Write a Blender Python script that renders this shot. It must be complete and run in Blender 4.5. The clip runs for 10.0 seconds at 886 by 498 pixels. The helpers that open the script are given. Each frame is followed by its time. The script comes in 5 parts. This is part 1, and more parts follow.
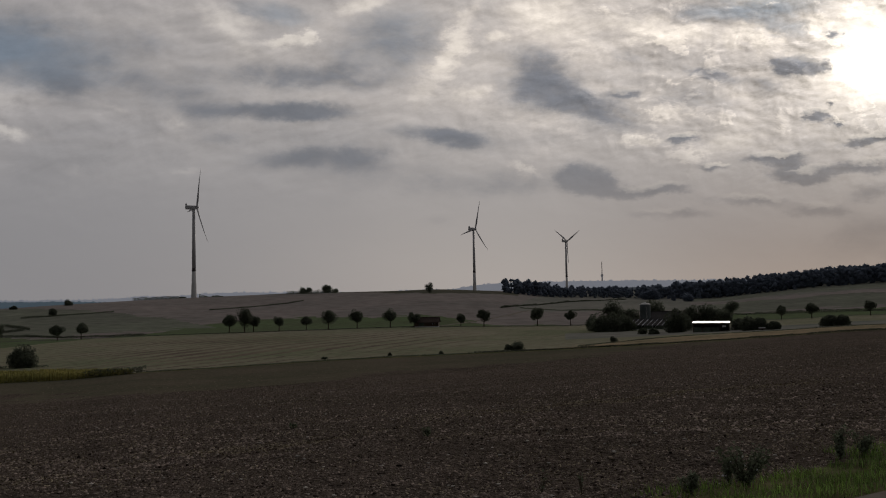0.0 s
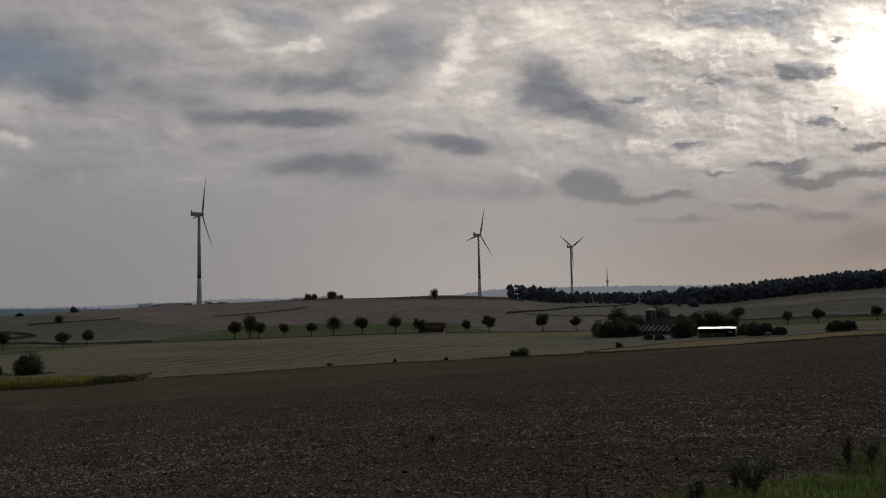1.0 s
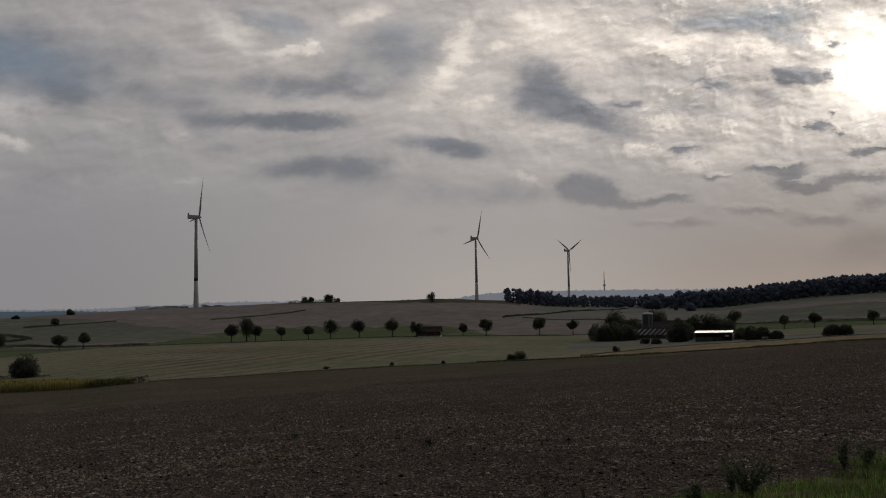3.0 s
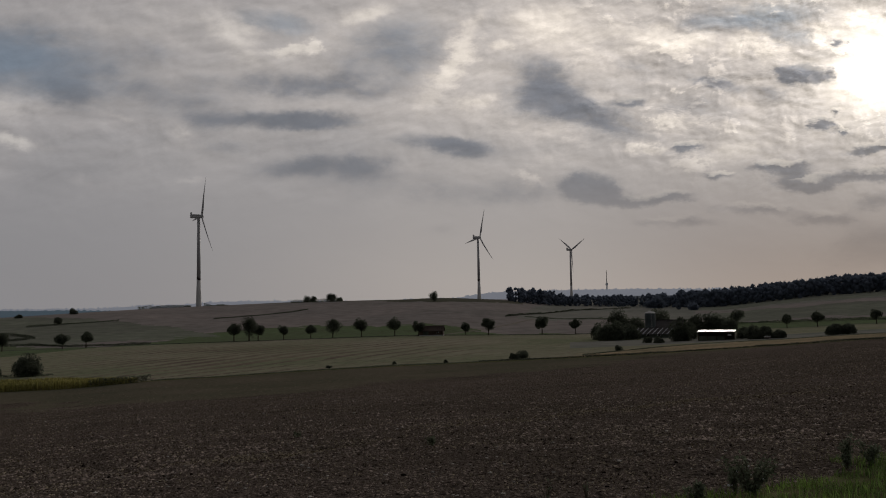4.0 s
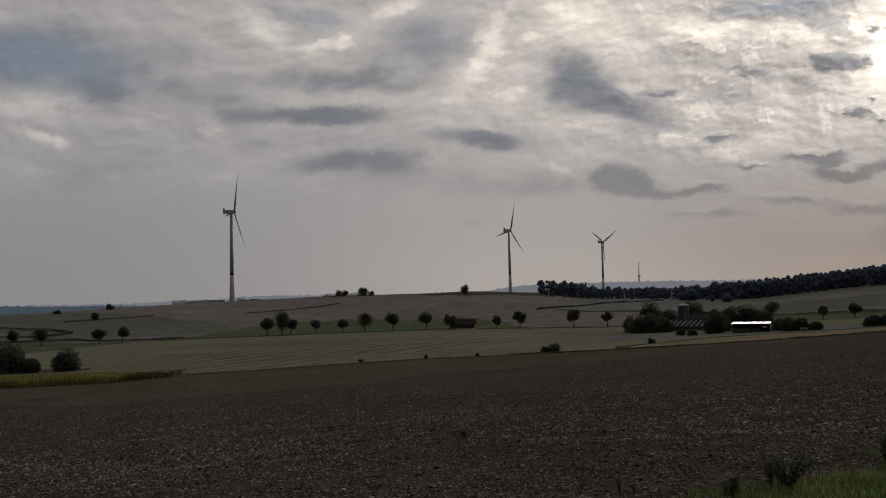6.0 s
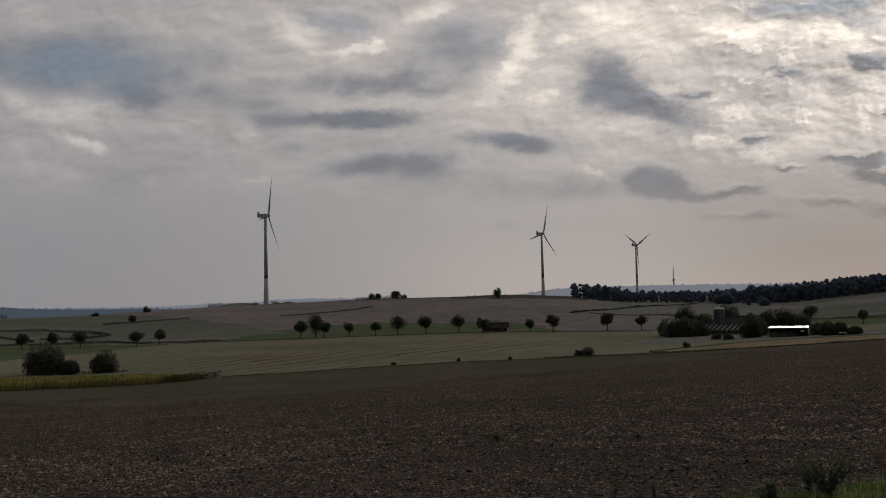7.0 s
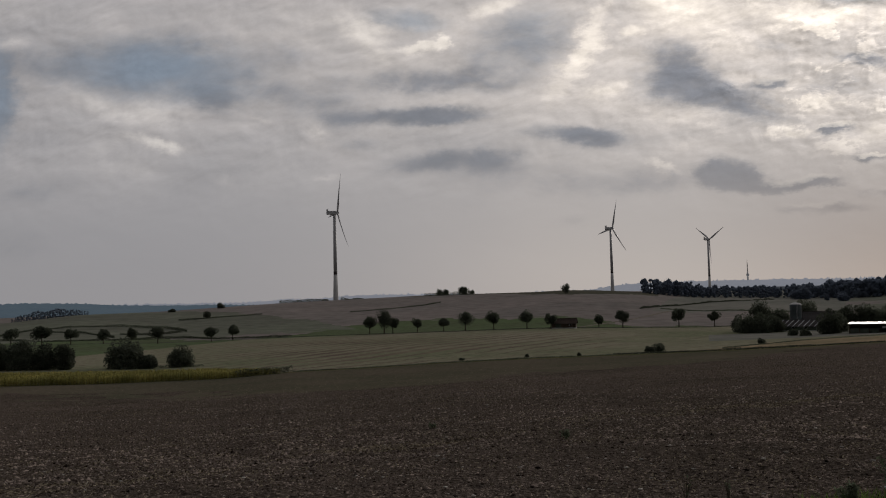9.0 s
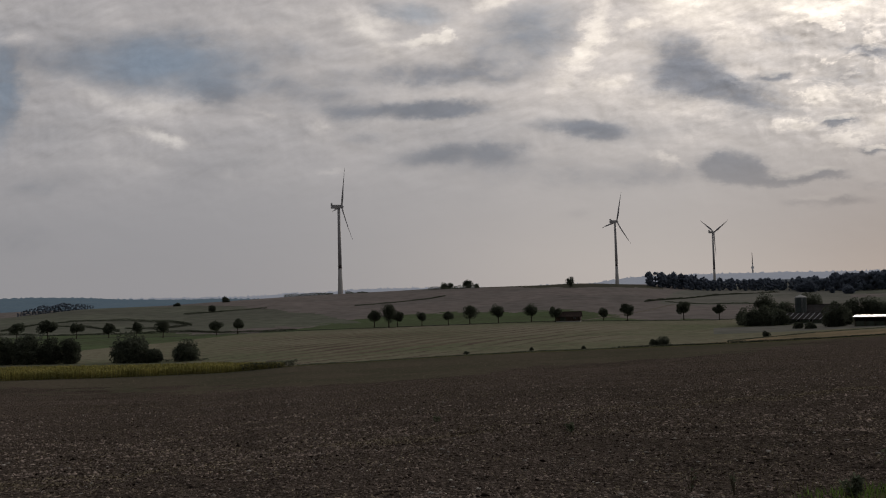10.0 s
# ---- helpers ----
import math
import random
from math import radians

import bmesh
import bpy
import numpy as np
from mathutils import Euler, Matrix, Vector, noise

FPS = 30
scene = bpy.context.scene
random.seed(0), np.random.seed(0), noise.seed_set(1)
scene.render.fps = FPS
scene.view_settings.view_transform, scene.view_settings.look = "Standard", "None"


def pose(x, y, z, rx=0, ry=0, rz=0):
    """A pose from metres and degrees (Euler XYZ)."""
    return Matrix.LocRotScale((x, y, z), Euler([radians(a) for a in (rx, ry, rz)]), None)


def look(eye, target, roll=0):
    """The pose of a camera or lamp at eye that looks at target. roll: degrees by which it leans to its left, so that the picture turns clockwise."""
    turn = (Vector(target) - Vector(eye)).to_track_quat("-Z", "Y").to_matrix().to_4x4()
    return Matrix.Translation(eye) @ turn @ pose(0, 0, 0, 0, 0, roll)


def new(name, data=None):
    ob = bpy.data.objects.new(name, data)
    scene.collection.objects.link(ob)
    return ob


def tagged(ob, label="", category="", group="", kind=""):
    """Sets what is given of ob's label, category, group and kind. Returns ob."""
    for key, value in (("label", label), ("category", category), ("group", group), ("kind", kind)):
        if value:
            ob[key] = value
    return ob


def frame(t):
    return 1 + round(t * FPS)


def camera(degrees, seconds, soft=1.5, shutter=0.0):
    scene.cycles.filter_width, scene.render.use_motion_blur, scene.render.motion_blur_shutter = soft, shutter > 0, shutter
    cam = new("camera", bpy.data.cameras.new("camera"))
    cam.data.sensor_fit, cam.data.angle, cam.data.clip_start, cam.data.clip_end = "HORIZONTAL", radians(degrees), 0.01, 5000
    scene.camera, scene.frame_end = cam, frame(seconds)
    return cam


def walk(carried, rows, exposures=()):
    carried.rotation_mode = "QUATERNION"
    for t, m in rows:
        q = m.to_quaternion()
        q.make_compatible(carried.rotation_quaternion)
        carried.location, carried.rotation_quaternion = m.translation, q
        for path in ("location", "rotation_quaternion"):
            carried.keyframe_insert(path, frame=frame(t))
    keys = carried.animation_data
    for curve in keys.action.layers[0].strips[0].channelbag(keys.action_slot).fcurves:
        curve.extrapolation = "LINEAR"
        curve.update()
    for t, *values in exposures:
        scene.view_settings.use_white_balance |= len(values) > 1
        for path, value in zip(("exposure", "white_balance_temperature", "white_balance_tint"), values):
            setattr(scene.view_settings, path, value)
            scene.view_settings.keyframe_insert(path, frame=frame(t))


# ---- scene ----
cam = camera(54.5, 10.0, soft=1.1)
# seconds, yaw, pitch, roll: a hand-held turn on the spot at the edge of a ploughed field
TURN = [
    (0.0, 0.00, 3.20, 1.10), (0.5, 0.17, 3.39, 1.09), (1.0, 0.34, 3.61, 1.22), (1.5, 0.40, 3.83, 1.26),
    (2.0, 0.34, 3.94, 1.25), (2.5, 0.12, 3.87, 1.12), (4.0, 0.30, 3.78, 1.11), (4.5, 0.49, 3.67, 1.27),
    (5.0, 0.76, 3.59, 1.42), (5.5, 1.43, 3.37, 1.47), (7.0, 4.54, 3.66, 1.35), (7.5, 5.63, 3.92, 1.37),
    (8.0, 6.91, 3.91, 1.39), (8.5, 8.22, 3.68, 1.38), (9.0, 9.04, 3.49, 1.45), (9.5, 9.54, 3.29, 1.52),
    (10.0, 9.34, 3.07, 1.56),
]
walk(cam, [(t, pose(0, 0, 1.6, 90 + pitch, roll, yaw)) for t, yaw, pitch, roll in TURN],
     exposures=[(0.0, 0.17), (5.0, 0.20), (7.0, 0.31), (9.0, 0.45), (10.0, 0.46)])

# ---- sky and sun ----
SUN_AZ, SUN_EL = 27.1, 13.6
world = bpy.data.worlds.new("evening_sky")
scene.world = world
world.use_nodes = True
wt = world.node_tree
wt.nodes.clear()


def wnode(kind):
    return wt.nodes.new(kind)


def wset(socket, value):
    if isinstance(value, bpy.types.NodeSocket):
        wt.links.new(value, socket)
    else:
        socket.default_value = value


def wmath(op, a, b=0.0, c=0.0, clamp=False):
    n = wnode("ShaderNodeMath")
    n.operation, n.use_clamp = op, clamp
    for s, v in zip(n.inputs, (a, b, c)):
        wset(s, v)
    return n.outputs[0]


def wvec(op, a, b=(0, 0, 0), scale=None):
    n = wnode("ShaderNodeVectorMath")
    n.operation = op
    wset(n.inputs[0], a)
    wset(n.inputs[1], b)
    if scale is not None:
        wset(n.inputs["Scale"], scale)
    return n.outputs["Value"] if op in ("LENGTH", "DOT_PRODUCT", "DISTANCE") else n.outputs["Vector"]


def wnoise(vector, scale, detail=6.0, rough=0.55, warp=0.0, normalize=True, lac=2.0):
    n = wnode("ShaderNodeTexNoise")
    n.normalize = normalize
    wset(n.inputs["Vector"], vector)
    for key, v in (("Scale", scale), ("Detail", detail), ("Roughness", rough), ("Distortion", warp), ("Lacunarity", lac)):
        wset(n.inputs[key], v)
    return n


def wramp(x, lo, hi, out_lo=0.0, out_hi=1.0, smooth=True):
    n = wnode("ShaderNodeMapRange")
    n.interpolation_type = "SMOOTHSTEP" if smooth else "LINEAR"
    for s, v in zip(n.inputs, (x, lo, hi, out_lo, out_hi)):
        wset(s, v)
    return n.outputs[0]


def wmix(f, a, b, mode="MIX"):
    n = wnode("ShaderNodeMix")
    n.data_type, n.blend_type = "RGBA", mode
    wset(n.inputs[0], f)
    for s, v in ((n.inputs[6], a), (n.inputs[7], b)):
        wset(s, v if isinstance(v, bpy.types.NodeSocket) else (*v, 1))
    return n.outputs[2]


coord = wnode("ShaderNodeTexCoord").outputs["Generated"]
xyz = wnode("ShaderNodeSeparateXYZ")
wt.links.new(coord, xyz.inputs[0])
dx, dy, dz = xyz.outputs
ahead = wmath("MAXIMUM", wmath("ABSOLUTE", dy), 0.05)
upw = wmath("MAXIMUM", dz, 0.0)
plane = wnode("ShaderNodeCombineXYZ")
wset(plane.inputs[0], wmath("DIVIDE", dx, ahead))
wset(plane.inputs[1], wmath("DIVIDE", upw, ahead))
wset(plane.inputs[2], wmath("SIGN", dy))
uv = plane.outputs[0]                      # clouds are laid out on a plane across the view: (right, up) per metre ahead

sun_way = (math.sin(radians(SUN_AZ)) * math.cos(radians(SUN_EL)), math.cos(radians(SUN_AZ)) * math.cos(radians(SUN_EL)), math.sin(radians(SUN_EL)))
off_sun = wmath("ARCCOSINE", wmath("MINIMUM", wvec("DOT_PRODUCT", wvec("NORMALIZE", coord), sun_way), 1.0))
near = wmath("POWER", 2.718, wmath("MULTIPLY", off_sun, -2.2))     # forward-scattered light round the sun
core = wmath("POWER", 2.718, wmath("MULTIPLY", off_sun, -44.0))

# wind-torn edges: shift the layout by two scales of noise before shaping the clouds
stretch = wvec("MULTIPLY", uv, (1.0, 1.75, 1.0))
big = wvec("SCALE", wvec("SUBTRACT", wnoise(stretch, 9.0, 3.0, 0.5).outputs["Color"], (0.5, 0.5, 0.5)), scale=0.05)
fine = wvec("SCALE", wvec("SUBTRACT", wnoise(stretch, 34.0, 8.0, 0.65).outputs["Color"], (0.5, 0.5, 0.5)), scale=wmath("MULTIPLY_ADD", near, 0.050, 0.035))
torn = wvec("ADD", uv, wvec("MULTIPLY", wvec("ADD", big, fine), (1.0, 0.5, 0.0)))


def banks(at, rows, edge=0.0):
    """Soft cloud banks round (x, y), half-sizes w and h, turned by degrees, added up by weight."""
    axes = wnode("ShaderNodeSeparateXYZ")
    wset(axes.inputs[0], at)
    out = 0.0
    for x, y, w, h, turn, weight in rows:
        point = wnode("ShaderNodeCombineXYZ")          # the sum so far rides along in z, flattened by its scale
        for k, v in enumerate((axes.outputs[0], axes.outputs[1], out)):
            wset(point.inputs[k], v)
        n = wnode("ShaderNodeMapping")
        n.vector_type = "TEXTURE"
        wset(n.inputs["Vector"], point.outputs[0])
        n.inputs["Location"].default_value = (x, y, 0)
        n.inputs["Rotation"].default_value = (0, 0, radians(turn))
        n.inputs["Scale"].default_value = (w, h, 1e6)
        out = wmath("MULTIPLY_ADD", wramp(wvec("LENGTH", n.outputs[0]), 1.45, edge), weight, out)
    return out


# cloud banks: right, up, half-width, half-height, turn, weight
DARK_MIDDLE = [
    (-0.184, 0.266, 0.1102, 0.0191, -4, 0.75),
    (-0.231, 0.222, 0.1202, 0.0121, -1, 0.4),
    (-0.15, 0.221, 0.0721, 0.0133, -3, 0.6),
    (-0.3, 0.249, 0.0681, 0.0284, -11, 0.4),
    (-0.172, 0.166, 0.0705, 0.0169, 3, 0.55),
    (-0.086, 0.164, 0.04, 0.0177, 1, 0.55),
    (-0.023, 0.136, 0.0561, 0.0213, -3, 0.38),
    (0.014, 0.187, 0.0761, 0.0134, -9, 0.65),
    (0.083, 0.134, 0.0642, 0.0196, 1, 0.5),
    (-0.057, 0.308, 0.0761, 0.0621, 21, 0.5),
    (0.138, 0.24, 0.1002, 0.04, -24, 0.62),
    (0.116, 0.271, 0.0321, 0.04, 11, 0.3),
    (-0.007, 0.091, 0.0305, 0.0115, 1, 0.22),
    (-0.254, 0.19, 0.044, 0.0089, 1, 0.3),
    (-0.384, 0.271, 0.0721, 0.0355, -9, 0.25),
    (0.194, 0.212, 0.0788, 0.0158, -11, 0.4),
]
DARK_NORTH = [
    (-0.513, 0.301, 0.1299, 0.0471, -6.5, 0.75),
    (-0.442, 0.255, 0.0421, 0.0229, -28.5, 0.38),
    (-0.733, 0.274, 0.0286, 0.0831, 1.5, 0.62),
    (-0.661, 0.321, 0.0646, 0.0401, -8.5, 0.38),
    (-0.693, 0.154, 0.075, 0.0204, 1.5, 0.31),
    (-0.709, 0.082, 0.085, 0.0307, 1.5, 0.25),
    (-0.119, 0.132, 0.0605, 0.0246, 1, 0.15),
    (-0.35, 0.311, 0.0788, 0.0197, -11, 0.3),
    (-0.112, 0.151, 0.1314, 0.0197, -5, 0.15),
]
DARK_SUNWARD = [
    (0.176, 0.133, 0.0393, 0.023, -9, 1.12),
    (0.244, 0.121, 0.0529, 0.0086, 5, 0.88),
    (0.391, 0.156, 0.0453, 0.0077, 2, 1),
    (0.423, 0.139, 0.0453, 0.0129, -1, 1.31),
    (0.326, 0.146, 0.0212, 0.0051, 1, 0.75),
    (0.287, 0.184, 0.0212, 0.0051, 4, 0.88),
    (0.218, 0.236, 0.0227, 0.0069, 1, 0.69),
    (0.449, 0.204, 0.0136, 0.0086, 13, 1.12),
    (0.503, 0.176, 0.0438, 0.0086, 4, 1.12),
    (0.423, 0.261, 0.034, 0.0146, -5, 1.19),
    (0.5, 0.145, 0.0415, 0.0103, -3, 0.88),
    (0.356, 0.106, 0.0491, 0.0086, -2, 0.62),
    (0.435, 0.093, 0.0468, 0.0111, -2, 0.75),
    (0.26, 0.093, 0.0567, 0.0086, -2, 0.56),
]
DARK_SUNNY = [
    (0.502, 0.114, 0.034, 0.0129, 11, 0.54),
    (0.505, 0.057, 0.0906, 0.0325, 3, 0.54),
    (0.291, 0.329, 0.0491, 0.0189, 21, 0.42),
    (0.47, 0.302, 0.0106, 0.0069, 1, 0.6),
    (0.307, 0.224, 0.068, 0.017, -9, 0.42),
    (0.368, 0.243, 0.0453, 0.0137, -14, 0.48),
    (0.466, 0.197, 0.0091, 0.0043, 1, 0.84),
    (0.463, 0.219, 0.0106, 0.006, 11, 0.84),
    (0.229, 0.279, 0.0227, 0.0103, -14, 0.48),
    (0.318, 0.257, 0.0302, 0.0086, -14, 0.48),
]
LIT_SUNWARD = [
    (-0.247, 0.326, 0.0407, 0.0236, -41, 0.43),
    (-0.18, 0.31, 0.025, 0.0059, 6, 0.56),
    (-0.149, 0.313, 0.0105, 0.0085, 1, 0.64),
    (0.016, 0.293, 0.0158, 0.0723, -35, 0.55),
    (-0.09, 0.348, 0.0328, 0.0118, 1, 0.5),
    (-0.314, 0.214, 0.021, 0.0236, 11, 0.3),
    (0.15, 0.314, 0.0788, 0.0361, -9, 0.4),
    (0.27, 0.309, 0.069, 0.0197, -7, 0.6),
    (0.38, 0.298, 0.0381, 0.0197, -14, 0.75),
    (0.445, 0.309, 0.0197, 0.0184, -39, 0.9),
    (0.496, 0.331, 0.0158, 0.0092, 11, 1.3),
    (0.233, 0.183, 0.0394, 0.0066, 4, 0.45),
    (0.339, 0.173, 0.0657, 0.0145, 7, 0.4),
    (-0.087, 0.266, 0.0296, 0.0085, 1, 0.35),
    (0.065, 0.304, 0.0184, 0.0085, 11, 0.45),
]
LIT_NORTH = [
    (-0.387, 0.234, 0.0361, 0.0053, -15, 0.24),
    (-0.486, 0.2, 0.0361, 0.0092, -9, 0.24),
    (-0.514, 0.207, 0.0527, 0.0083, -15.5, 0.33),
    (-0.579, 0.257, 0.1316, 0.0217, -7.5, 0.25),
    (-0.719, 0.35, 0.0264, 0.0116, -13.5, 0.4),
    (0.121, 0.197, 0.046, 0.0145, -4, 0.3),
    (0.234, 0.212, 0.0788, 0.0105, -7, 0.3),
    (0.042, 0.242, 0.0263, 0.0092, 11, 0.35),
    (-0.297, 0.156, 0.0197, 0.0053, 1, 0.18),
    (0.476, 0.29, 0.0085, 0.0033, -9, 1.2),
    (0.106, 0.151, 0.0263, 0.0053, -19, 0.4),
    (0.188, 0.246, 0.0394, 0.0118, -19, 0.25),
    (-0.425, 0.152, 0.016, 0.0058, -28.5, 0.25),
]
BLUE = [
    (-0.52, 0.3, 0.133, 0.0391, -6.5, 0.83),
    (-0.737, 0.282, 0.0256, 0.0718, 1.5, 0.66),
    (-0.197, 0.34, 0.0506, 0.0136, -9, 0.53),
    (0.372, 0.336, 0.0867, 0.0167, 4, 0.89),
    (0.417, 0.313, 0.0433, 0.0106, -9, 0.53),
    (-0.05, 0.312, 0.0506, 0.0453, 21, 0.22),
]

flat = wvec("MULTIPLY", torn, (1, 1, 0))
calm = wvec("MULTIPLY", wvec("ADD", uv, wvec("MULTIPLY", wvec("ADD", big, fine), (0.8, 0.34, 0.0))), (1, 1, 0))   # thick banks keep level, smoother outlines
lower = wvec("ADD", calm, (0.0007, 0.0015, 0))          # a step towards the sun: what thins out that way is an edge that catches light


def fibre(offset, scale, detail, rough, warp, step):
    """Cloud noise and how much it thins out towards the sun."""
    here = wvec("ADD", stretch, (*offset, 0))
    a = wnoise(here, scale, detail, rough, warp).outputs["Fac"]
    b = wnoise(wvec("ADD", here, (step * 0.55, step, 0)), scale, detail, rough, warp).outputs["Fac"]
    return a, wmath("SUBTRACT", a, b)


height = wmath("DIVIDE", upw, ahead)
open_air = wramp(height, 0.07, 0.24)          # haze smooths the sky towards the horizon
ragged, ragged_edge = fibre((1.3, 8.8), 13.0, 9.0, 0.58, 0.25, 0.010)
curds, curds_edge = fibre((7.3, 2.9), 25.0, 9.0, 0.64, 0.3, 0.0060)
wisps = wnoise(wvec("ADD", wvec("MULTIPLY", uv, (1.0, 3.2, 1.0)), (3.1, 1.7, 0)), 7.0, 7.0, 0.50, 0.6).outputs["Fac"]
layer = wnoise(stretch, 5.0, 9.0, 0.58, 0.3).outputs["Fac"]


def dense(at):
    """Thick cloud before its edges are frayed."""
    return wmath("ADD", banks(at, DARK_SUNWARD), banks(at, DARK_SUNNY))


sunward = dense(calm)
edge_light = wramp(wmath("SUBTRACT", sunward, dense(lower)), 0.045, 0.20)
close = wmath("MULTIPLY", near, near)
mass = wmath("ADD", sunward, wmath("ADD", banks(calm, DARK_MIDDLE), banks(flat, DARK_NORTH)))
frayed = wmath("MULTIPLY_ADD", wmath("SUBTRACT", ragged, 0.5), wmath("MULTIPLY_ADD", mass, 1.1, 0.55), mass)
frayed = wmath("MULTIPLY_ADD", wmath("SUBTRACT", curds, 0.5), wmath("MULTIPLY", mass, 0.7), frayed)
dark = wramp(frayed, 0.02, 0.85)
lit = wmath("ADD", banks(flat, LIT_SUNWARD), banks(flat, LIT_NORTH))
lit = wmath("MAXIMUM", wmath("MULTIPLY_ADD", wmath("SUBTRACT", ragged, 0.45), wmath("MULTIPLY", lit, 2.2), lit), 0.0)
gaps = wmath("MULTIPLY", banks(flat, BLUE), wmath("MULTIPLY_ADD", wisps, 0.8, 0.6), clamp=True)
ruffle = wmath("ADD", wmath("MULTIPLY", wmath("SUBTRACT", layer, 0.5), 1.1), wmath("MULTIPLY", wmath("SUBTRACT", wisps, 0.5), 0.9))
cover = wmath("ADD", wmath("MULTIPLY", ruffle, wmath("MULTIPLY_ADD", open_air, 0.75, 0.15)), wmath("SUBTRACT", wmath("MULTIPLY", dark, 1.15), lit))
cover = wmath("MULTIPLY_ADD", wmath("SUBTRACT", curds, 0.5), wmath("MULTIPLY", close, wmath("MULTIPLY", open_air, 2.3)), cover)
# small sunlit billows with crisp heads in the broken cloud round the sun
billows = wmath("MULTIPLY", wramp(curds, 0.50, 0.57), wmath("MULTIPLY", wramp(close, 0.08, 0.45), wmath("MULTIPLY", open_air, wramp(ragged, 0.42, 0.60))))
cover = wmath("MULTIPLY_ADD", billows, -0.48, cover)
# soft modelling of the cloud masses by the light from the sun's side
shaping = wmath("ADD", wmath("MULTIPLY", ragged_edge, wmath("MULTIPLY_ADD", close, 2.2, 0.9)), wmath("MULTIPLY", curds_edge, wmath("MULTIPLY", close, 3.6)))
modelled = wmath("MULTIPLY_ADD", shaping, wmath("MULTIPLY_ADD", open_air, 0.9, 0.1), 1.0)

sky = wnode("ShaderNodeTexSky")
sky.sky_type, sky.sun_disc = "NISHITA", False
sky.sun_elevation, sky.sun_rotation, sky.altitude = radians(SUN_EL), radians(SUN_AZ), 200.0
clear = wvec("SCALE", sky.outputs[0], scale=0.05)
rise = wramp(height, 0.05, 0.28, 0.24, 1.0)
shine = wmath("MINIMUM", wmath("POWER", 2.718, wmath("MULTIPLY", off_sun, -2.25)), 0.45)
light = wmath("MULTIPLY", shine, rise)
thin = wmix(light, (0.240, 0.233, 0.243), (0.99, 0.87, 0.755))
thick = wmix(light, (0.132, 0.137, 0.152), (0.196, 0.206, 0.238))
cloud = wmix(wramp(cover, -0.6, 1.3), thin, thick)
cloud = wmix(gaps, cloud, wmix(light, (0.135, 0.168, 0.215), (0.30, 0.34, 0.38)))
cloud = wmix(wramp(cover, -0.05, -0.75, 0.0, 0.8), cloud, wmix(light, (0.42, 0.405, 0.395), (1.28, 1.12, 0.93)))
cloud = wvec("SCALE", cloud, scale=modelled)
rim = wmath("MULTIPLY", edge_light, wmath("MULTIPLY_ADD", near, 0.50, 0.02), clamp=True)   # sunlit upper edges
cloud = wmix(rim, cloud, wmix(near, (0.46, 0.44, 0.42), (1.0, 0.90, 0.78)))
glow = wmix(1.0, cloud, wvec("SCALE", (1.0, 0.90, 0.76), scale=wmath("MULTIPLY", core, wramp(cover, 0.9, -0.2, 0.4, 3.6))), "ADD")
# a warm, slightly darker band of haze low down towards the sun, greyer away from it
low = wmix(wramp(near, 0.10, 0.34), (0.208, 0.203, 0.212), (0.352, 0.318, 0.298))
low = wmix(wramp(near, 0.36, 0.66), low, (0.216, 0.182, 0.170))
haze = wmix(wramp(height, 0.20, 0.015, 0.0, 0.70), glow, low)
behind = wramp(wvec("DOT_PRODUCT", wvec("NORMALIZE", coord), sun_way), -0.5, 0.55, 0.42, 1.0)   # the sky darkens away from the sun
final = wvec("SCALE", wmix(0.98, clear, haze), scale=behind)
bg = wnode("ShaderNodeBackground")
wset(bg.inputs[0], final)
bg.inputs[1].default_value = 1.0
wt.links.new(bg.outputs[0], wnode("ShaderNodeOutputWorld").inputs[0])

lamp = bpy.data.lights.new("sun", "SUN")
lamp.energy, lamp.angle, lamp.color = 0.5, radians(12), (1.0, 0.90, 0.80)
sun_lamp = new("sun", lamp)
sun_lamp.matrix_world = look((0, 0, 60), (-sun_way[0] * 50, -sun_way[1] * 50, 60 - sun_way[2] * 50))

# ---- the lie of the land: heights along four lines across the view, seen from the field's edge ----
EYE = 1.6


def smooth_line(bearings, values, soft=0.8):
    """A line of values over all bearings, sampled every quarter degree and rounded off."""
    grid = np.arange(-180, 180.01, 0.25)
    raw = np.interp(grid, [-180, -75] + list(bearings) + [75, 180], [values[0], values[0]] + list(values) + [values[-1], values[0]])
    k = np.exp(-0.5 * (np.arange(-12, 13) * 0.25 / soft) ** 2)
    return grid, np.convolve(np.pad(raw, 12, mode="edge"), k / k.sum(), mode="valid")


def dips(bearings, values, soft=0.8):
    grid, v = smooth_line(bearings, values, soft)
    return grid, np.tan(np.radians(v))


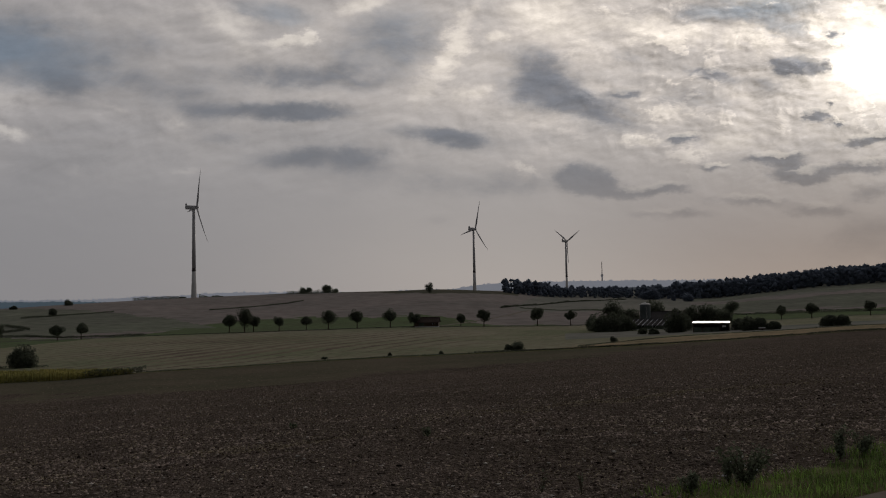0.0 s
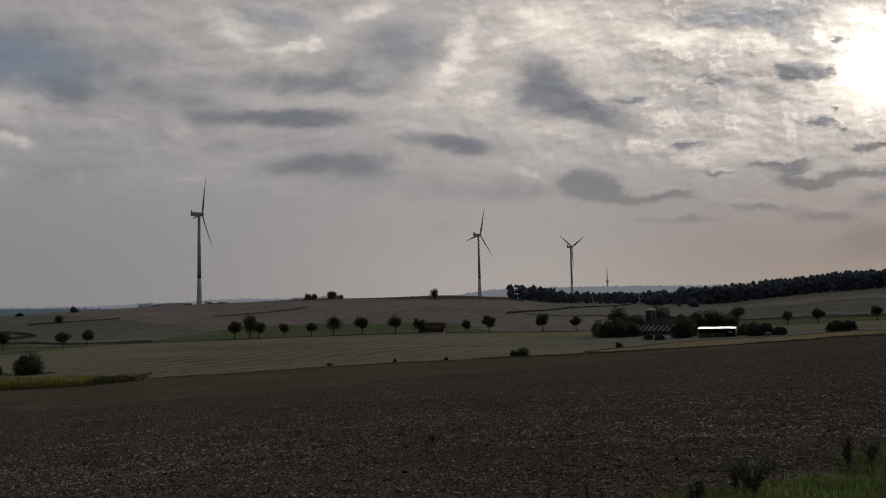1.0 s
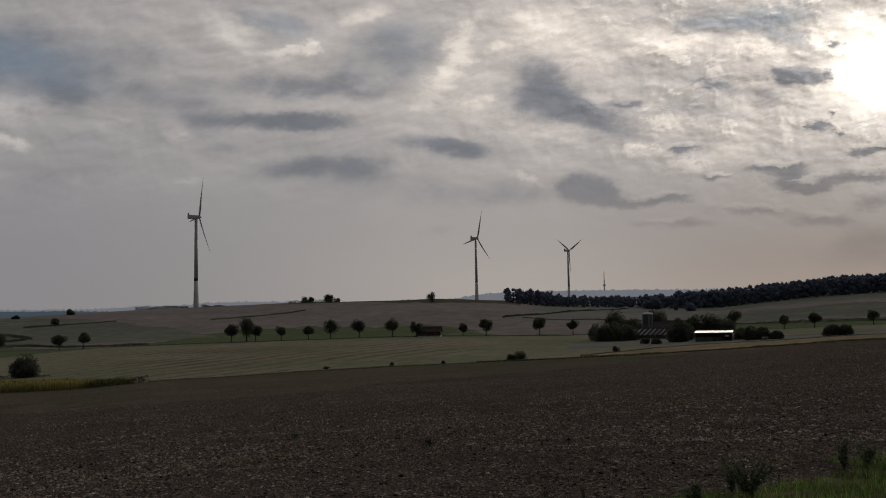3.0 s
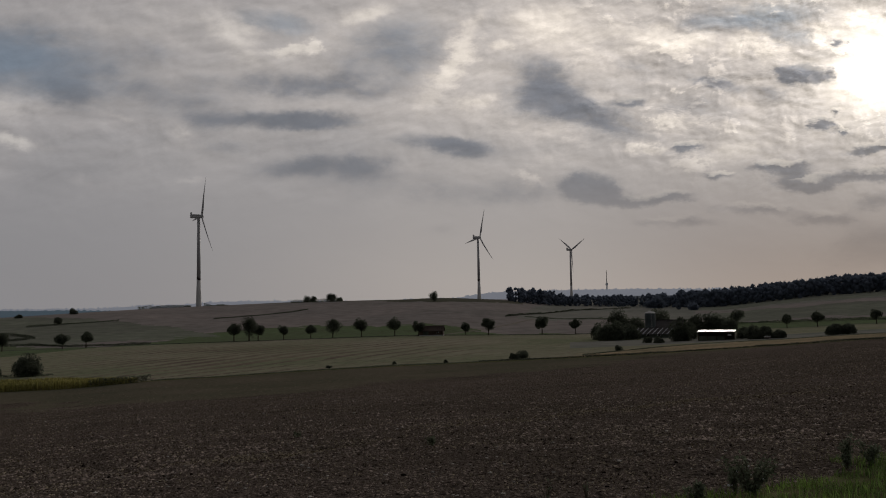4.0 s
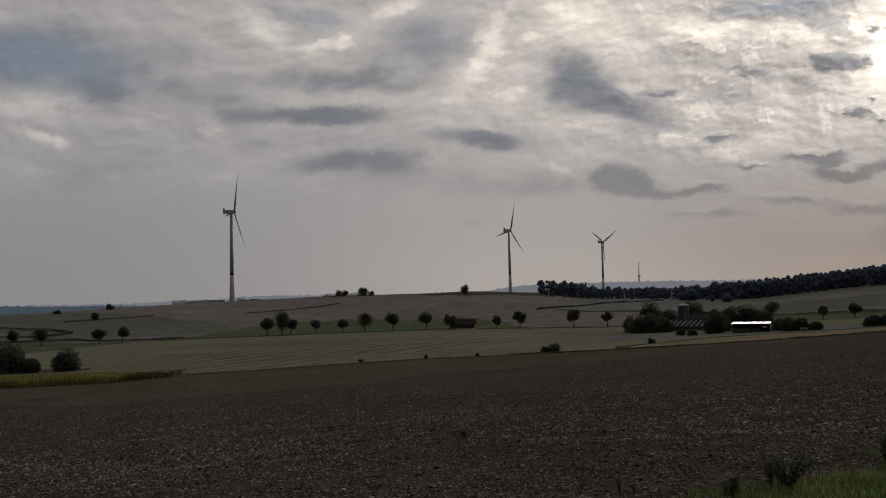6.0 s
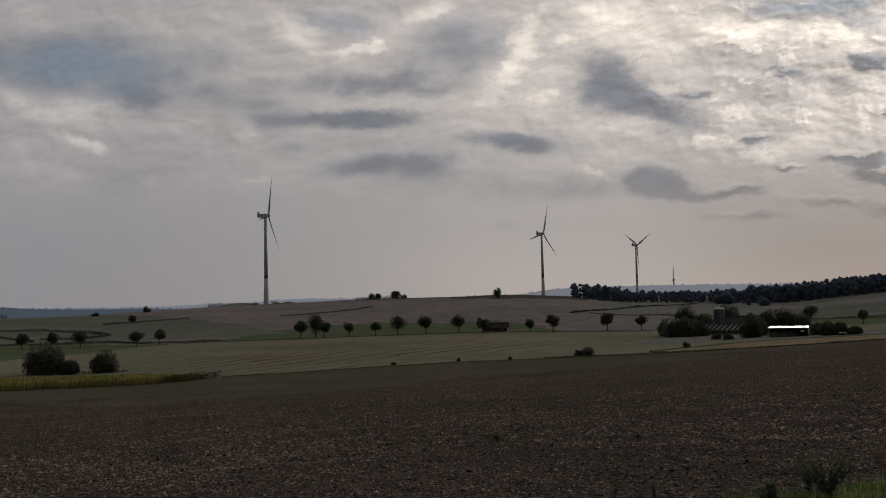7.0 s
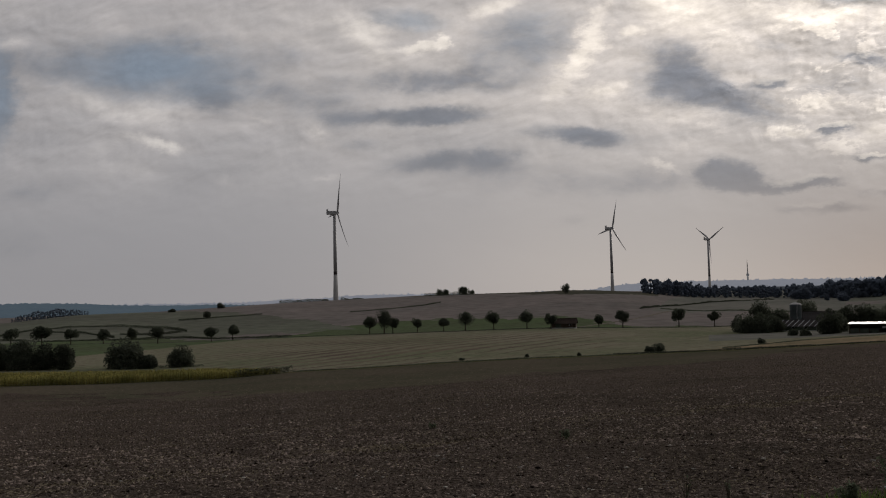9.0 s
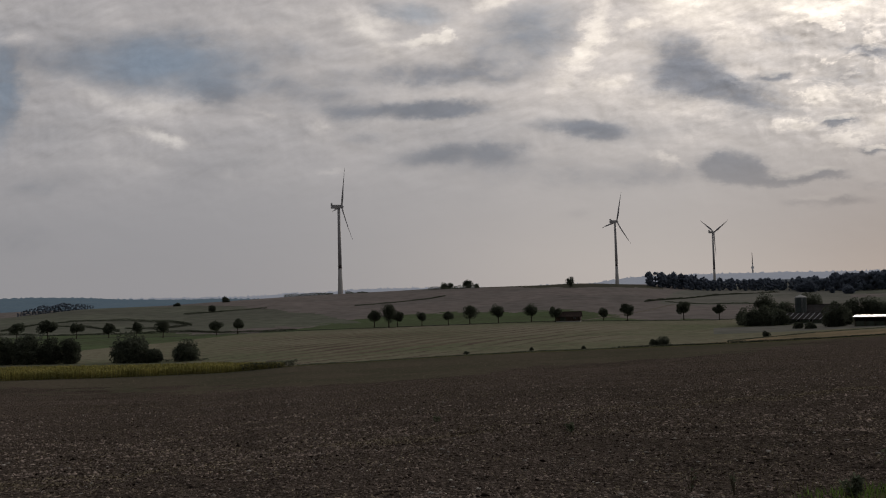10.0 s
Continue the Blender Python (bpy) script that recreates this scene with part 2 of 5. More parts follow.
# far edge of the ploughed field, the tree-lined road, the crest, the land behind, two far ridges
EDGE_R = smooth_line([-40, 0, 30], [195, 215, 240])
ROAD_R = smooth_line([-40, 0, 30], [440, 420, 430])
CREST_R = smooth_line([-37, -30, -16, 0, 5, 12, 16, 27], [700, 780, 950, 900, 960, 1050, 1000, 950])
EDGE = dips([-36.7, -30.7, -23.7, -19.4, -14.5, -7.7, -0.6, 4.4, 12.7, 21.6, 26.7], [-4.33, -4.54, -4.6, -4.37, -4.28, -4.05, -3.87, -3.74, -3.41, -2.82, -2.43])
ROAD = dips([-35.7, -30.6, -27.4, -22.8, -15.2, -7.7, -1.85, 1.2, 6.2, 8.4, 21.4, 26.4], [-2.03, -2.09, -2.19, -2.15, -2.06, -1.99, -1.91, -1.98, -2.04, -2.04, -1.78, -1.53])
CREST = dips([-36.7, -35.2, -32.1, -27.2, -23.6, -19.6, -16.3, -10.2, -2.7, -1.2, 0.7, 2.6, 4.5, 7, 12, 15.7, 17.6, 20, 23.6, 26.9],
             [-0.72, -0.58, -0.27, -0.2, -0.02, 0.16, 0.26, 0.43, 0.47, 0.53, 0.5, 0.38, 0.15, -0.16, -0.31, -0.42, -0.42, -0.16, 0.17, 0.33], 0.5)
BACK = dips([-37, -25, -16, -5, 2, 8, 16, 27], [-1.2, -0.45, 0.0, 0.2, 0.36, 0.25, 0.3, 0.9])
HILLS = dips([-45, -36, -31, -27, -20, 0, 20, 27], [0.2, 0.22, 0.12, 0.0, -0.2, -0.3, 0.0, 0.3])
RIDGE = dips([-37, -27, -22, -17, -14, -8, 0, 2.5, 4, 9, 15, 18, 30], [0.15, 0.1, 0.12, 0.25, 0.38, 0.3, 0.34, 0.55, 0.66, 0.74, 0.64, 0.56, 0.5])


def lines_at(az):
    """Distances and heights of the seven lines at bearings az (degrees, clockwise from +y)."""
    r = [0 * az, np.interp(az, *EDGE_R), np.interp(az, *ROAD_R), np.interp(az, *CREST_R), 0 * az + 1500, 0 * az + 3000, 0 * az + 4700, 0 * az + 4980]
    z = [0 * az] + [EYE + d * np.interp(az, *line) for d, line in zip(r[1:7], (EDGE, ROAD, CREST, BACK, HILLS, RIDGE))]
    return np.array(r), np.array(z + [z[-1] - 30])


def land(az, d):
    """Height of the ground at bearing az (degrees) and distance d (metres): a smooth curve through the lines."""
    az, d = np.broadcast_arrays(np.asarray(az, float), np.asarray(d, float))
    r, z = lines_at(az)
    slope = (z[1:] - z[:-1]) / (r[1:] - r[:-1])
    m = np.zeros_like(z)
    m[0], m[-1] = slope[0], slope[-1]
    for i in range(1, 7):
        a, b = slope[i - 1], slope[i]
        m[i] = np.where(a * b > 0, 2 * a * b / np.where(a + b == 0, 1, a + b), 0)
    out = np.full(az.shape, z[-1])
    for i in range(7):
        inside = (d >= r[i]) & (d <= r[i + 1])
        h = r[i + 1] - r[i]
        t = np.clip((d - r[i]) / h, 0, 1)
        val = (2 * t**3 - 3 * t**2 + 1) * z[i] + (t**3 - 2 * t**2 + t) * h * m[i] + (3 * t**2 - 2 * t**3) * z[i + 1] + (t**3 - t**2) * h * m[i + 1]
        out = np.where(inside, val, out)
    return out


def place(az, d, up=0.0):
    a = math.radians(az)
    return Vector((d * math.sin(a), d * math.cos(a), float(land(az, d)) + up))
# ---- materials ----
def material(name, colour, rough=0.9, metal=0.0, vary=0.25, scale=3.0, fine_scale=40.0, bump=0.3, bump_depth=0.02, second=None, per_object=0.0, per_island=0.0, spec=0.3):
    """A worn natural surface: broad patches and fine grain in colour, fine relief in bump. Scales are per metre."""
    m = bpy.data.materials.new(name)
    m.use_nodes = True
    nt = m.node_tree
    b = nt.nodes["Principled BSDF"]
    link, mk = nt.links.new, nt.nodes.new
    tc = mk("ShaderNodeTexCoord")
    n1, n2 = mk("ShaderNodeTexNoise"), mk("ShaderNodeTexNoise")
    for n, s, d in ((n1, scale, 4), (n2, fine_scale, 6)):
        link(tc.outputs["Object"], n.inputs["Vector"])
        n.inputs["Scale"].default_value, n.inputs["Detail"].default_value, n.inputs["Roughness"].default_value = s, d, 0.6
    second = second or tuple(c * 0.6 for c in colour)
    ramp = mk("ShaderNodeMapRange")
    ramp.inputs[1].default_value, ramp.inputs[2].default_value = 0.38, 0.62
    link(n1.outputs["Fac"], ramp.inputs[0])
    mix = mk("ShaderNodeMix")
    mix.data_type = "RGBA"
    mix.inputs[6].default_value, mix.inputs[7].default_value = (*colour, 1), (*second, 1)
    link(ramp.outputs[0], mix.inputs[0])
    hsv = mk("ShaderNodeHueSaturation")
    val = mk("ShaderNodeMapRange")
    val.inputs[1].default_value, val.inputs[2].default_value = 0.3, 0.7
    val.inputs[3].default_value, val.inputs[4].default_value = 1 - vary, 1 + vary
    link(n2.outputs["Fac"], val.inputs[0])
    out = val.outputs[0]
    for amount, node, sock in ((per_object, "ShaderNodeObjectInfo", "Random"), (per_island, "ShaderNodeNewGeometry", "Random Per Island")):
        if amount:
            r, ma = mk(node), mk("ShaderNodeMapRange")
            ma.inputs[3].default_value, ma.inputs[4].default_value = 1 - amount, 1 + amount
            link(r.outputs[sock], ma.inputs[0])
            mul = mk("ShaderNodeMath")
            mul.operation = "MULTIPLY"
            link(out, mul.inputs[0])
            link(ma.outputs[0], mul.inputs[1])
            out = mul.outputs[0]
    link(out, hsv.inputs["Value"])
    link(mix.outputs[2], hsv.inputs["Color"])
    link(hsv.outputs[0], b.inputs["Base Color"])
    b.inputs["Roughness"].default_value, b.inputs["Metallic"].default_value = rough, metal
    b.inputs["Specular IOR Level"].default_value = spec
    if bump:
        bp = mk("ShaderNodeBump")
        bp.inputs["Strength"].default_value, bp.inputs["Distance"].default_value = bump, bump_depth
        link(n2.outputs["Fac"], bp.inputs["Height"])
        link(bp.outputs[0], b.inputs["Normal"])
    return m


SOIL = material("ploughed_soil", (0.104, 0.085, 0.072), 0.95, vary=0.95, scale=0.05, fine_scale=16.0, bump=1.0, bump_depth=0.12, second=(0.078, 0.065, 0.053), spec=0.0)
SEEDBED = material("harrowed_soil", (0.106, 0.093, 0.070), 0.95, vary=0.35, scale=0.05, fine_scale=1.6, bump=0.3, bump_depth=0.03, second=(0.084, 0.080, 0.057), spec=0.0)
CLOD = material("soil_clods", (0.235, 0.192, 0.162), 0.95, vary=0.35, scale=0.12, fine_scale=30.0, second=(0.120, 0.098, 0.082), per_island=0.95, spec=0.0)
STONE = material("field_stones", (0.50, 0.47, 0.42), 0.85, vary=0.2, scale=3.0, fine_scale=40.0, per_island=0.35)
VERGE = material("rough_grass_verge", (0.126, 0.115, 0.062), 0.95, vary=0.5, scale=0.2, fine_scale=2.0, second=(0.072, 0.079, 0.038), spec=0.0)
STUBBLE = material("stubble_field", (0.216, 0.202, 0.150), 0.95, vary=0.22, scale=0.016, fine_scale=0.35, second=(0.160, 0.170, 0.110), bump=0.0, spec=0.0)
TILLED = material("tilled_stripes", (0.132, 0.104, 0.086), 0.95, vary=0.22, scale=0.03, fine_scale=0.35, second=(0.172, 0.146, 0.110), bump=0.0, spec=0.0)
DRYSTRIP = material("dry_grass_strip", (0.270, 0.212, 0.140), 0.95, vary=0.35, scale=0.05, fine_scale=0.6, second=(0.190, 0.165, 0.108), bump=0.0, spec=0.0)
MEADOW = material("green_meadow", (0.105, 0.138, 0.074), 0.95, vary=0.25, scale=0.02, fine_scale=0.3, second=(0.098, 0.116, 0.070), bump=0.0, spec=0.0)
HEATH = material("dark_crest_grass", (0.096, 0.092, 0.072), 0.95, vary=0.2, scale=0.02, fine_scale=0.5, second=(0.080, 0.080, 0.062), bump=0.0, spec=0.0)
FALLOW = material("brown_hill_field", (0.214, 0.190, 0.178), 0.95, vary=0.22, scale=0.012, fine_scale=0.10, second=(0.178, 0.164, 0.154), bump=0.0, spec=0.0)
GREENHILL = material("dull_green_hill_field", (0.154, 0.165, 0.130), 0.95, vary=0.22, scale=0.011, fine_scale=0.12, second=(0.128, 0.131, 0.110), bump=0.0, spec=0.0)
PALEFIELD = material("pale_cut_field", (0.196, 0.192, 0.170), 0.95, vary=0.18, scale=0.01, fine_scale=0.12, second=(0.150, 0.156, 0.136), bump=0.0, spec=0.0)
# far land: blue air haze mixed into its base colour
HAZED_FARLAND = material("hazed_far_wooded_land", (0.125, 0.145, 0.165), 0.95, vary=0.3, scale=0.004, fine_scale=0.03, second=(0.095, 0.115, 0.140), bump=0.0, spec=0.0)
# bluish tint of these two ridge materials is air haze put into colour
HAZED_FARWOOD = material("far_hill_woods_haze_glow", (0.055, 0.070, 0.075), 0.95, vary=0.25, scale=0.01, fine_scale=0.1, second=(0.040, 0.055, 0.065), bump=0.0, spec=0.0, per_island=0.25)
HAZED_RIDGEWOOD = material("horizon_woods_haze_glow", (0.10, 0.11, 0.12), 0.95, vary=0.15, scale=0.01, fine_scale=0.1, second=(0.08, 0.09, 0.11), bump=0.0, spec=0.0, per_island=0.15)
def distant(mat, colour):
    """Far backdrop hills behind kilometres of air: haze added as a pale glow."""
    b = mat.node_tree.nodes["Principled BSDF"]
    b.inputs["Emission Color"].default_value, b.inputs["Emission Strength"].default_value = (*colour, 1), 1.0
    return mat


# emission stands in for light scattered by the haze; the hills themselves don't shine
distant(HAZED_RIDGEWOOD, (0.115, 0.120, 0.138))
distant(HAZED_FARWOOD, (0.030, 0.042, 0.054))
LEAF = material("broadleaf_foliage", (0.112, 0.126, 0.094), 0.75, vary=0.3, scale=0.5, fine_scale=5.0, second=(0.080, 0.092, 0.068), bump=0.0, per_object=0.2, per_island=0.3, spec=0.0)
# foliage of the far woods, tinted blue for a kilometre of haze
HAZED_WOODLEAF = material("hazed_woodland_foliage", (0.155, 0.184, 0.232), 0.9, vary=0.2, scale=0.03, fine_scale=0.3, second=(0.126, 0.152, 0.194), bump=0.0, per_island=0.12, spec=0.0)


def leafy(mat, share):
    """Leaves let part of the light through."""
    nt = mat.node_tree
    b, out = nt.nodes["Principled BSDF"], nt.nodes["Material Output"]
    thin_leaf, mix = nt.nodes.new("ShaderNodeBsdfTranslucent"), nt.nodes.new("ShaderNodeMixShader")
    nt.links.new(b.inputs["Base Color"].links[0].from_socket, thin_leaf.inputs["Color"])
    mix.inputs[0].default_value = share
    nt.links.new(b.outputs[0], mix.inputs[1])
    nt.links.new(thin_leaf.outputs[0], mix.inputs[2])
    nt.links.new(mix.outputs[0], out.inputs["Surface"])


BARK = material("tree_bark", (0.070, 0.055, 0.042), 0.95, vary=0.4, scale=1.0, fine_scale=12.0)
CORN = material("ripening_maize", (0.312, 0.281, 0.088), 0.8, vary=0.3, scale=0.15, fine_scale=2.0, second=(0.200, 0.194, 0.062), bump=0.0, per_island=0.45, spec=0.1)
GRASS = material("verge_grass", (0.170, 0.265, 0.064), 0.7, vary=0.3, scale=1.2, fine_scale=10.0, second=(0.090, 0.145, 0.042), bump=0.0, per_island=0.6, spec=0.1)
DRY = material("dry_grass", (0.230, 0.200, 0.110), 0.8, vary=0.25, scale=1.2, fine_scale=10.0, bump=0.0, per_island=0.4)
WEED = material("thistle_leaves", (0.150, 0.172, 0.118), 0.8, vary=0.25, scale=4.0, fine_scale=20.0, second=(0.090, 0.112, 0.070), bump=0.0, per_island=0.6, spec=0.1)
STALK = material("weed_stalk", (0.080, 0.070, 0.045), 0.8, vary=0.2, scale=8.0, fine_scale=60.0, bump=0.0)
GRAVEL = material("pale_farm_track", (0.210, 0.190, 0.160), 0.95, vary=0.3, scale=0.3, fine_scale=4.0, spec=0.0)
ASPHALT = material("worn_asphalt", (0.090, 0.090, 0.084), 0.9, vary=0.25, scale=0.3, fine_scale=4.0, spec=0.0)
STRAW = material("straw_litter", (0.245, 0.208, 0.148), 0.9, vary=0.2, scale=2.0, fine_scale=30.0, bump=0.0, per_island=0.6, spec=0.0)
STEEL = material("turbine_paint", (0.38, 0.38, 0.39), 0.45, vary=0.04, scale=0.05, fine_scale=0.8, second=(0.35, 0.35, 0.36), bump=0.0, spec=0.4)
# concrete parts, and the turbine feet, where its pale grey paints haze
CONCRETE_HAZEFOOT = material("concrete_and_hazed_foot", (0.50, 0.50, 0.49), 0.8, vary=0.06, scale=0.08, fine_scale=0.8, second=(0.44, 0.44, 0.43), bump=0.1)
BAND = material("dark_tower_band", (0.055, 0.040, 0.040), 0.5, vary=0.05, scale=0.2, fine_scale=2.0, bump=0.0)
BLADE = material("blade_coating", (0.40, 0.40, 0.42), 0.4, vary=0.03, scale=0.05, fine_scale=0.5, second=(0.37, 0.37, 0.39), bump=0.0)
PLANK = material("weathered_planks", (0.078, 0.057, 0.044), 0.9, vary=0.3, scale=0.5, fine_scale=6.0, per_object=0.25, spec=0.1)
TILE = material("dark_roof_tiles", (0.060, 0.044, 0.038), 0.9, vary=0.3, scale=0.4, fine_scale=4.0, per_object=0.2, spec=0.1)
SILO = material("green_grey_silo_steel", (0.070, 0.088, 0.092), 0.5, 0.2, vary=0.12, scale=0.3, fine_scale=3.0, bump=0.1)
SHEET = material("white_roof_sheet", (0.66, 0.67, 0.68), 0.35, vary=0.05, scale=0.3, fine_scale=3.0, second=(0.60, 0.61, 0.62), bump=0.05, per_object=0.04)
FIBRE = material("grey_fibre_roof", (0.060, 0.056, 0.056), 0.85, vary=0.2, scale=0.4, fine_scale=5.0, per_object=0.15, spec=0.1)
SKYLIGHT = material("skylight_strip", (0.62, 0.64, 0.66), 0.25, vary=0.05, scale=0.5, fine_scale=4.0, second=(0.55, 0.57, 0.6), bump=0.0, spec=0.5)
PLASTER = material("grey_plaster", (0.220, 0.205, 0.190), 0.9, vary=0.15, scale=0.5, fine_scale=5.0)
GLASS = material("dark_window_glass", (0.02, 0.022, 0.025), 0.1, vary=0.05, scale=1.0, fine_scale=5.0, bump=0.0, spec=0.5)
DARKGREEN = material("green_painted_boards", (0.080, 0.099, 0.077), 0.85, vary=0.25, scale=0.5, fine_scale=6.0, per_object=0.2)

for foliage_mat, share in ((LEAF, 0.45), (HAZED_WOODLEAF, 0.35), (GRASS, 0.45), (CORN, 0.3), (WEED, 0.35)):
    leafy(foliage_mat, share)
rng = np.random.default_rng(7)


# ---- mesh helpers ----
def mesh_of(name, verts, faces, mats, slots=None, smooth=False):
    me = bpy.data.meshes.new(name)
    verts = np.asarray(verts, np.float32)
    if isinstance(faces, np.ndarray):
        k = faces.shape[1]
        me.vertices.add(len(verts))
        me.vertices.foreach_set("co", verts.ravel())
        me.loops.add(faces.size)
        me.loops.foreach_set("vertex_index", faces.astype(np.int32).ravel())
        me.polygons.add(len(faces))
        me.polygons.foreach_set("loop_start", np.arange(0, faces.size, k, dtype=np.int32))
        me.polygons.foreach_set("loop_total", np.full(len(faces), k, np.int32))
    else:
        me.from_pydata([tuple(v) for v in verts], [], faces)
    for m in mats if isinstance(mats, (list, tuple)) else [mats]:
        me.materials.append(m)
    if slots is not None:
        me.polygons.foreach_set("material_index", np.asarray(slots, np.int32))
    if smooth:
        me.polygons.foreach_set("use_smooth", np.ones(len(me.polygons), bool))
    me.update(calc_edges=True)
    return me


def part(name, bm, mat, parent=None, label=""):
    """One bmesh or mesh as one object, under a thing or part."""
    if isinstance(bm, bmesh.types.BMesh):
        me = bpy.data.meshes.new(name)
        bm.to_mesh(me)
        bm.free()
        me.materials.append(mat)
    else:
        me = bm
    ob = new(name, me)
    ob.parent = parent
    return tagged(ob, label) if label else ob


def thing(name, at, label, category, group="", turn=0.0, kind=""):
    ob = new(name)
    ob.empty_display_size = 0.3
    ob.matrix_world = pose(at[0], at[1], at[2], 0, 0, turn)
    return tagged(ob, label, category, group, kind)


def box(x0, x1, y0, y1, z0, z1, bevel=0.0):
    bm = bmesh.new()
    bmesh.ops.create_cube(bm, size=1, matrix=Matrix.Translation(((x0 + x1) / 2, (y0 + y1) / 2, (z0 + z1) / 2)) @ Matrix.Diagonal((x1 - x0, y1 - y0, z1 - z0, 1)))
    if bevel:
        bmesh.ops.bevel(bm, geom=bm.edges[:], offset=bevel, segments=1, affect="EDGES")
    return bm


def lathe(profile, sides=32, cap=True):
    """Rings of (radius, height) turned round z."""
    bm = bmesh.new()
    rings = [[bm.verts.new((r * math.cos(2 * math.pi * k / sides), r * math.sin(2 * math.pi * k / sides), z)) for k in range(sides)] for r, z in profile]
    for a, b in zip(rings, rings[1:]):
        for k in range(sides):
            f = bm.faces.new((a[k], a[(k + 1) % sides], b[(k + 1) % sides], b[k]))
            f.smooth = True
    if cap:
        bm.faces.new(rings[0][::-1])
        bm.faces.new(rings[-1])
    return bm


def tube(bm, a, b, ra, rb, sides=7):
    a, b = Vector(a), Vector(b)
    q = (b - a).to_track_quat("Z", "Y")
    rings = [[bm.verts.new(p + q @ Vector((r * math.cos(2 * math.pi * k / sides), r * math.sin(2 * math.pi * k / sides), 0))) for k in range(sides)] for p, r in ((a, ra), (b, rb))]
    for k in range(sides):
        bm.faces.new((rings[0][k], rings[0][(k + 1) % sides], rings[1][(k + 1) % sides], rings[1][k]))
    bm.faces.new(rings[1])


def value_noise(x, y, cell, seed):
    """Smooth random heights on a square lattice of the given cell, from -1 to 1."""
    x, y = x / cell, y / cell
    i, j = np.floor(x).astype(np.int64), np.floor(y).astype(np.int64)
    fx, fy = x - i, y - j
    fx, fy = fx * fx * (3 - 2 * fx), fy * fy * (3 - 2 * fy)

    def h(a, b):
        v = (a * 374761393 + b * 668265263 + seed * 982451653) & 0xFFFFFFFF
        v = ((v ^ (v >> 13)) * 1274126177) & 0xFFFFFFFF
        return ((v ^ (v >> 16)) & 0xFFFF) / 32767.5 - 1

    return (h(i, j) * (1 - fx) + h(i + 1, j) * fx) * (1 - fy) + (h(i, j + 1) * (1 - fx) + h(i + 1, j + 1) * fx) * fy


def across(x, y):
    """Distance from the viewpoint square to the farm path, which runs along the foot of the field."""
    return -0.53 * x + 0.85 * y


def relief(x, y):
    """Rough ploughed surface within the near field: clods, harrow lines and gentle swells."""
    d = np.hypot(x, y)
    rows = np.sin((0.93 * x - 0.36 * y) / 0.42 + 1.5 * value_noise(x, y, 6.0, 3))
    h = 0.032 * value_noise(x, y, 0.28, 1) + 0.042 * value_noise(x, y, 0.7, 2) + 0.018 * rows + 0.05 * value_noise(x, y, 3.5, 4)
    return h * np.clip((across(x, y) - 6.0) / 1.5, 0, 1) * np.clip((190 - d) / 40, 0, 1)


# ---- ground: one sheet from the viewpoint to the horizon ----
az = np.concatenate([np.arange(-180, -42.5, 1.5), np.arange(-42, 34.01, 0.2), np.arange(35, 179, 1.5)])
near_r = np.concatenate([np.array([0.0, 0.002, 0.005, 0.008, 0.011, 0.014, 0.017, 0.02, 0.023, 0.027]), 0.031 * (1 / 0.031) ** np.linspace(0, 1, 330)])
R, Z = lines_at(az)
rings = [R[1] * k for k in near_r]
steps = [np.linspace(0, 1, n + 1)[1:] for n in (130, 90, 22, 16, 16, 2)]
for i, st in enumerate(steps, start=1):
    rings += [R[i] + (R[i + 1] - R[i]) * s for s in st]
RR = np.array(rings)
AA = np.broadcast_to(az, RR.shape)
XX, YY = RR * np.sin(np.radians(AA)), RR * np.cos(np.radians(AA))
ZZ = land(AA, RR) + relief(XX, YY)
nr, nc = RR.shape
idx = np.arange(nr * nc).reshape(nr, nc)
nxt = np.roll(idx, -1, axis=1)
quads = np.stack([idx[:-1], idx[1:], nxt[1:], nxt[:-1]], axis=-1)
fa = AA[:-1] + 0.1
fr = (RR[:-1] + RR[1:]) / 2
e_r, r_r, c_r = (np.interp(fa, *k) for k in (EDGE_R, ROAD_R, CREST_R))
fx, fy = fr * np.sin(np.radians(fa)), fr * np.cos(np.radians(fa))
slot = np.full(fr.shape, 5)
into = (fr - e_r) / (r_r - e_r)
wobble = 0.8 * value_noise(fx, fy, 45.0, 11)
slot[fr < e_r] = 0
# a finer, greening strip of harrowed soil along the far side of the ploughed field
fray = 26 * value_noise(fx, fy, 24.0, 16) + 20 * value_noise(fx, fy, 4.0, 17)
start = np.interp(fa, [-40, -24, -17.6, -10.6, -3.2, 4.3, 12, 30], [160, 135, 100, 110, 134, 160, 200, 260])
slot[(fr < e_r) & (fr > start + fray)] = 11
mid = (fr >= e_r) & (fr < r_r)
slot[mid] = 2
# reddish tilled stripes sweep through the middle of the stubble field
lane = (fy - 2.49 * fx + 8 * np.sin(fx / 70) + 11 * value_noise(fx, fy, 60.0, 15) + 3 * value_noise(fx, fy, 14.0, 19)) / 24.0
swath = np.clip(1.2 - np.abs(fa + 13) / 14, 0.05, 1) * np.clip(1.3 - np.abs(into - 0.42) / 0.45, 0.15, 1)
slot[mid & (fa < 9) & (np.mod(lane, 1) < (0.42 + 0.45 * value_noise(fx, fy, 34.0, 12)) * swath)] = 3
slot[mid & (fr < e_r + 4 + wobble)] = 1
slot[mid & (fa > 8) & (into > 0.30) & (into < 0.55)] = 7
slot[mid & (fa > 6) & (into > 0.02) & (into < np.interp(fa, [6, 9, 14, 20, 30], [0.03, 0.10, 0.22, 0.26, 0.30]) + 0.03 * value_noise(fx, fy, 9.0, 18))] = 9
hill = (fr >= r_r) & (fr < 2300)
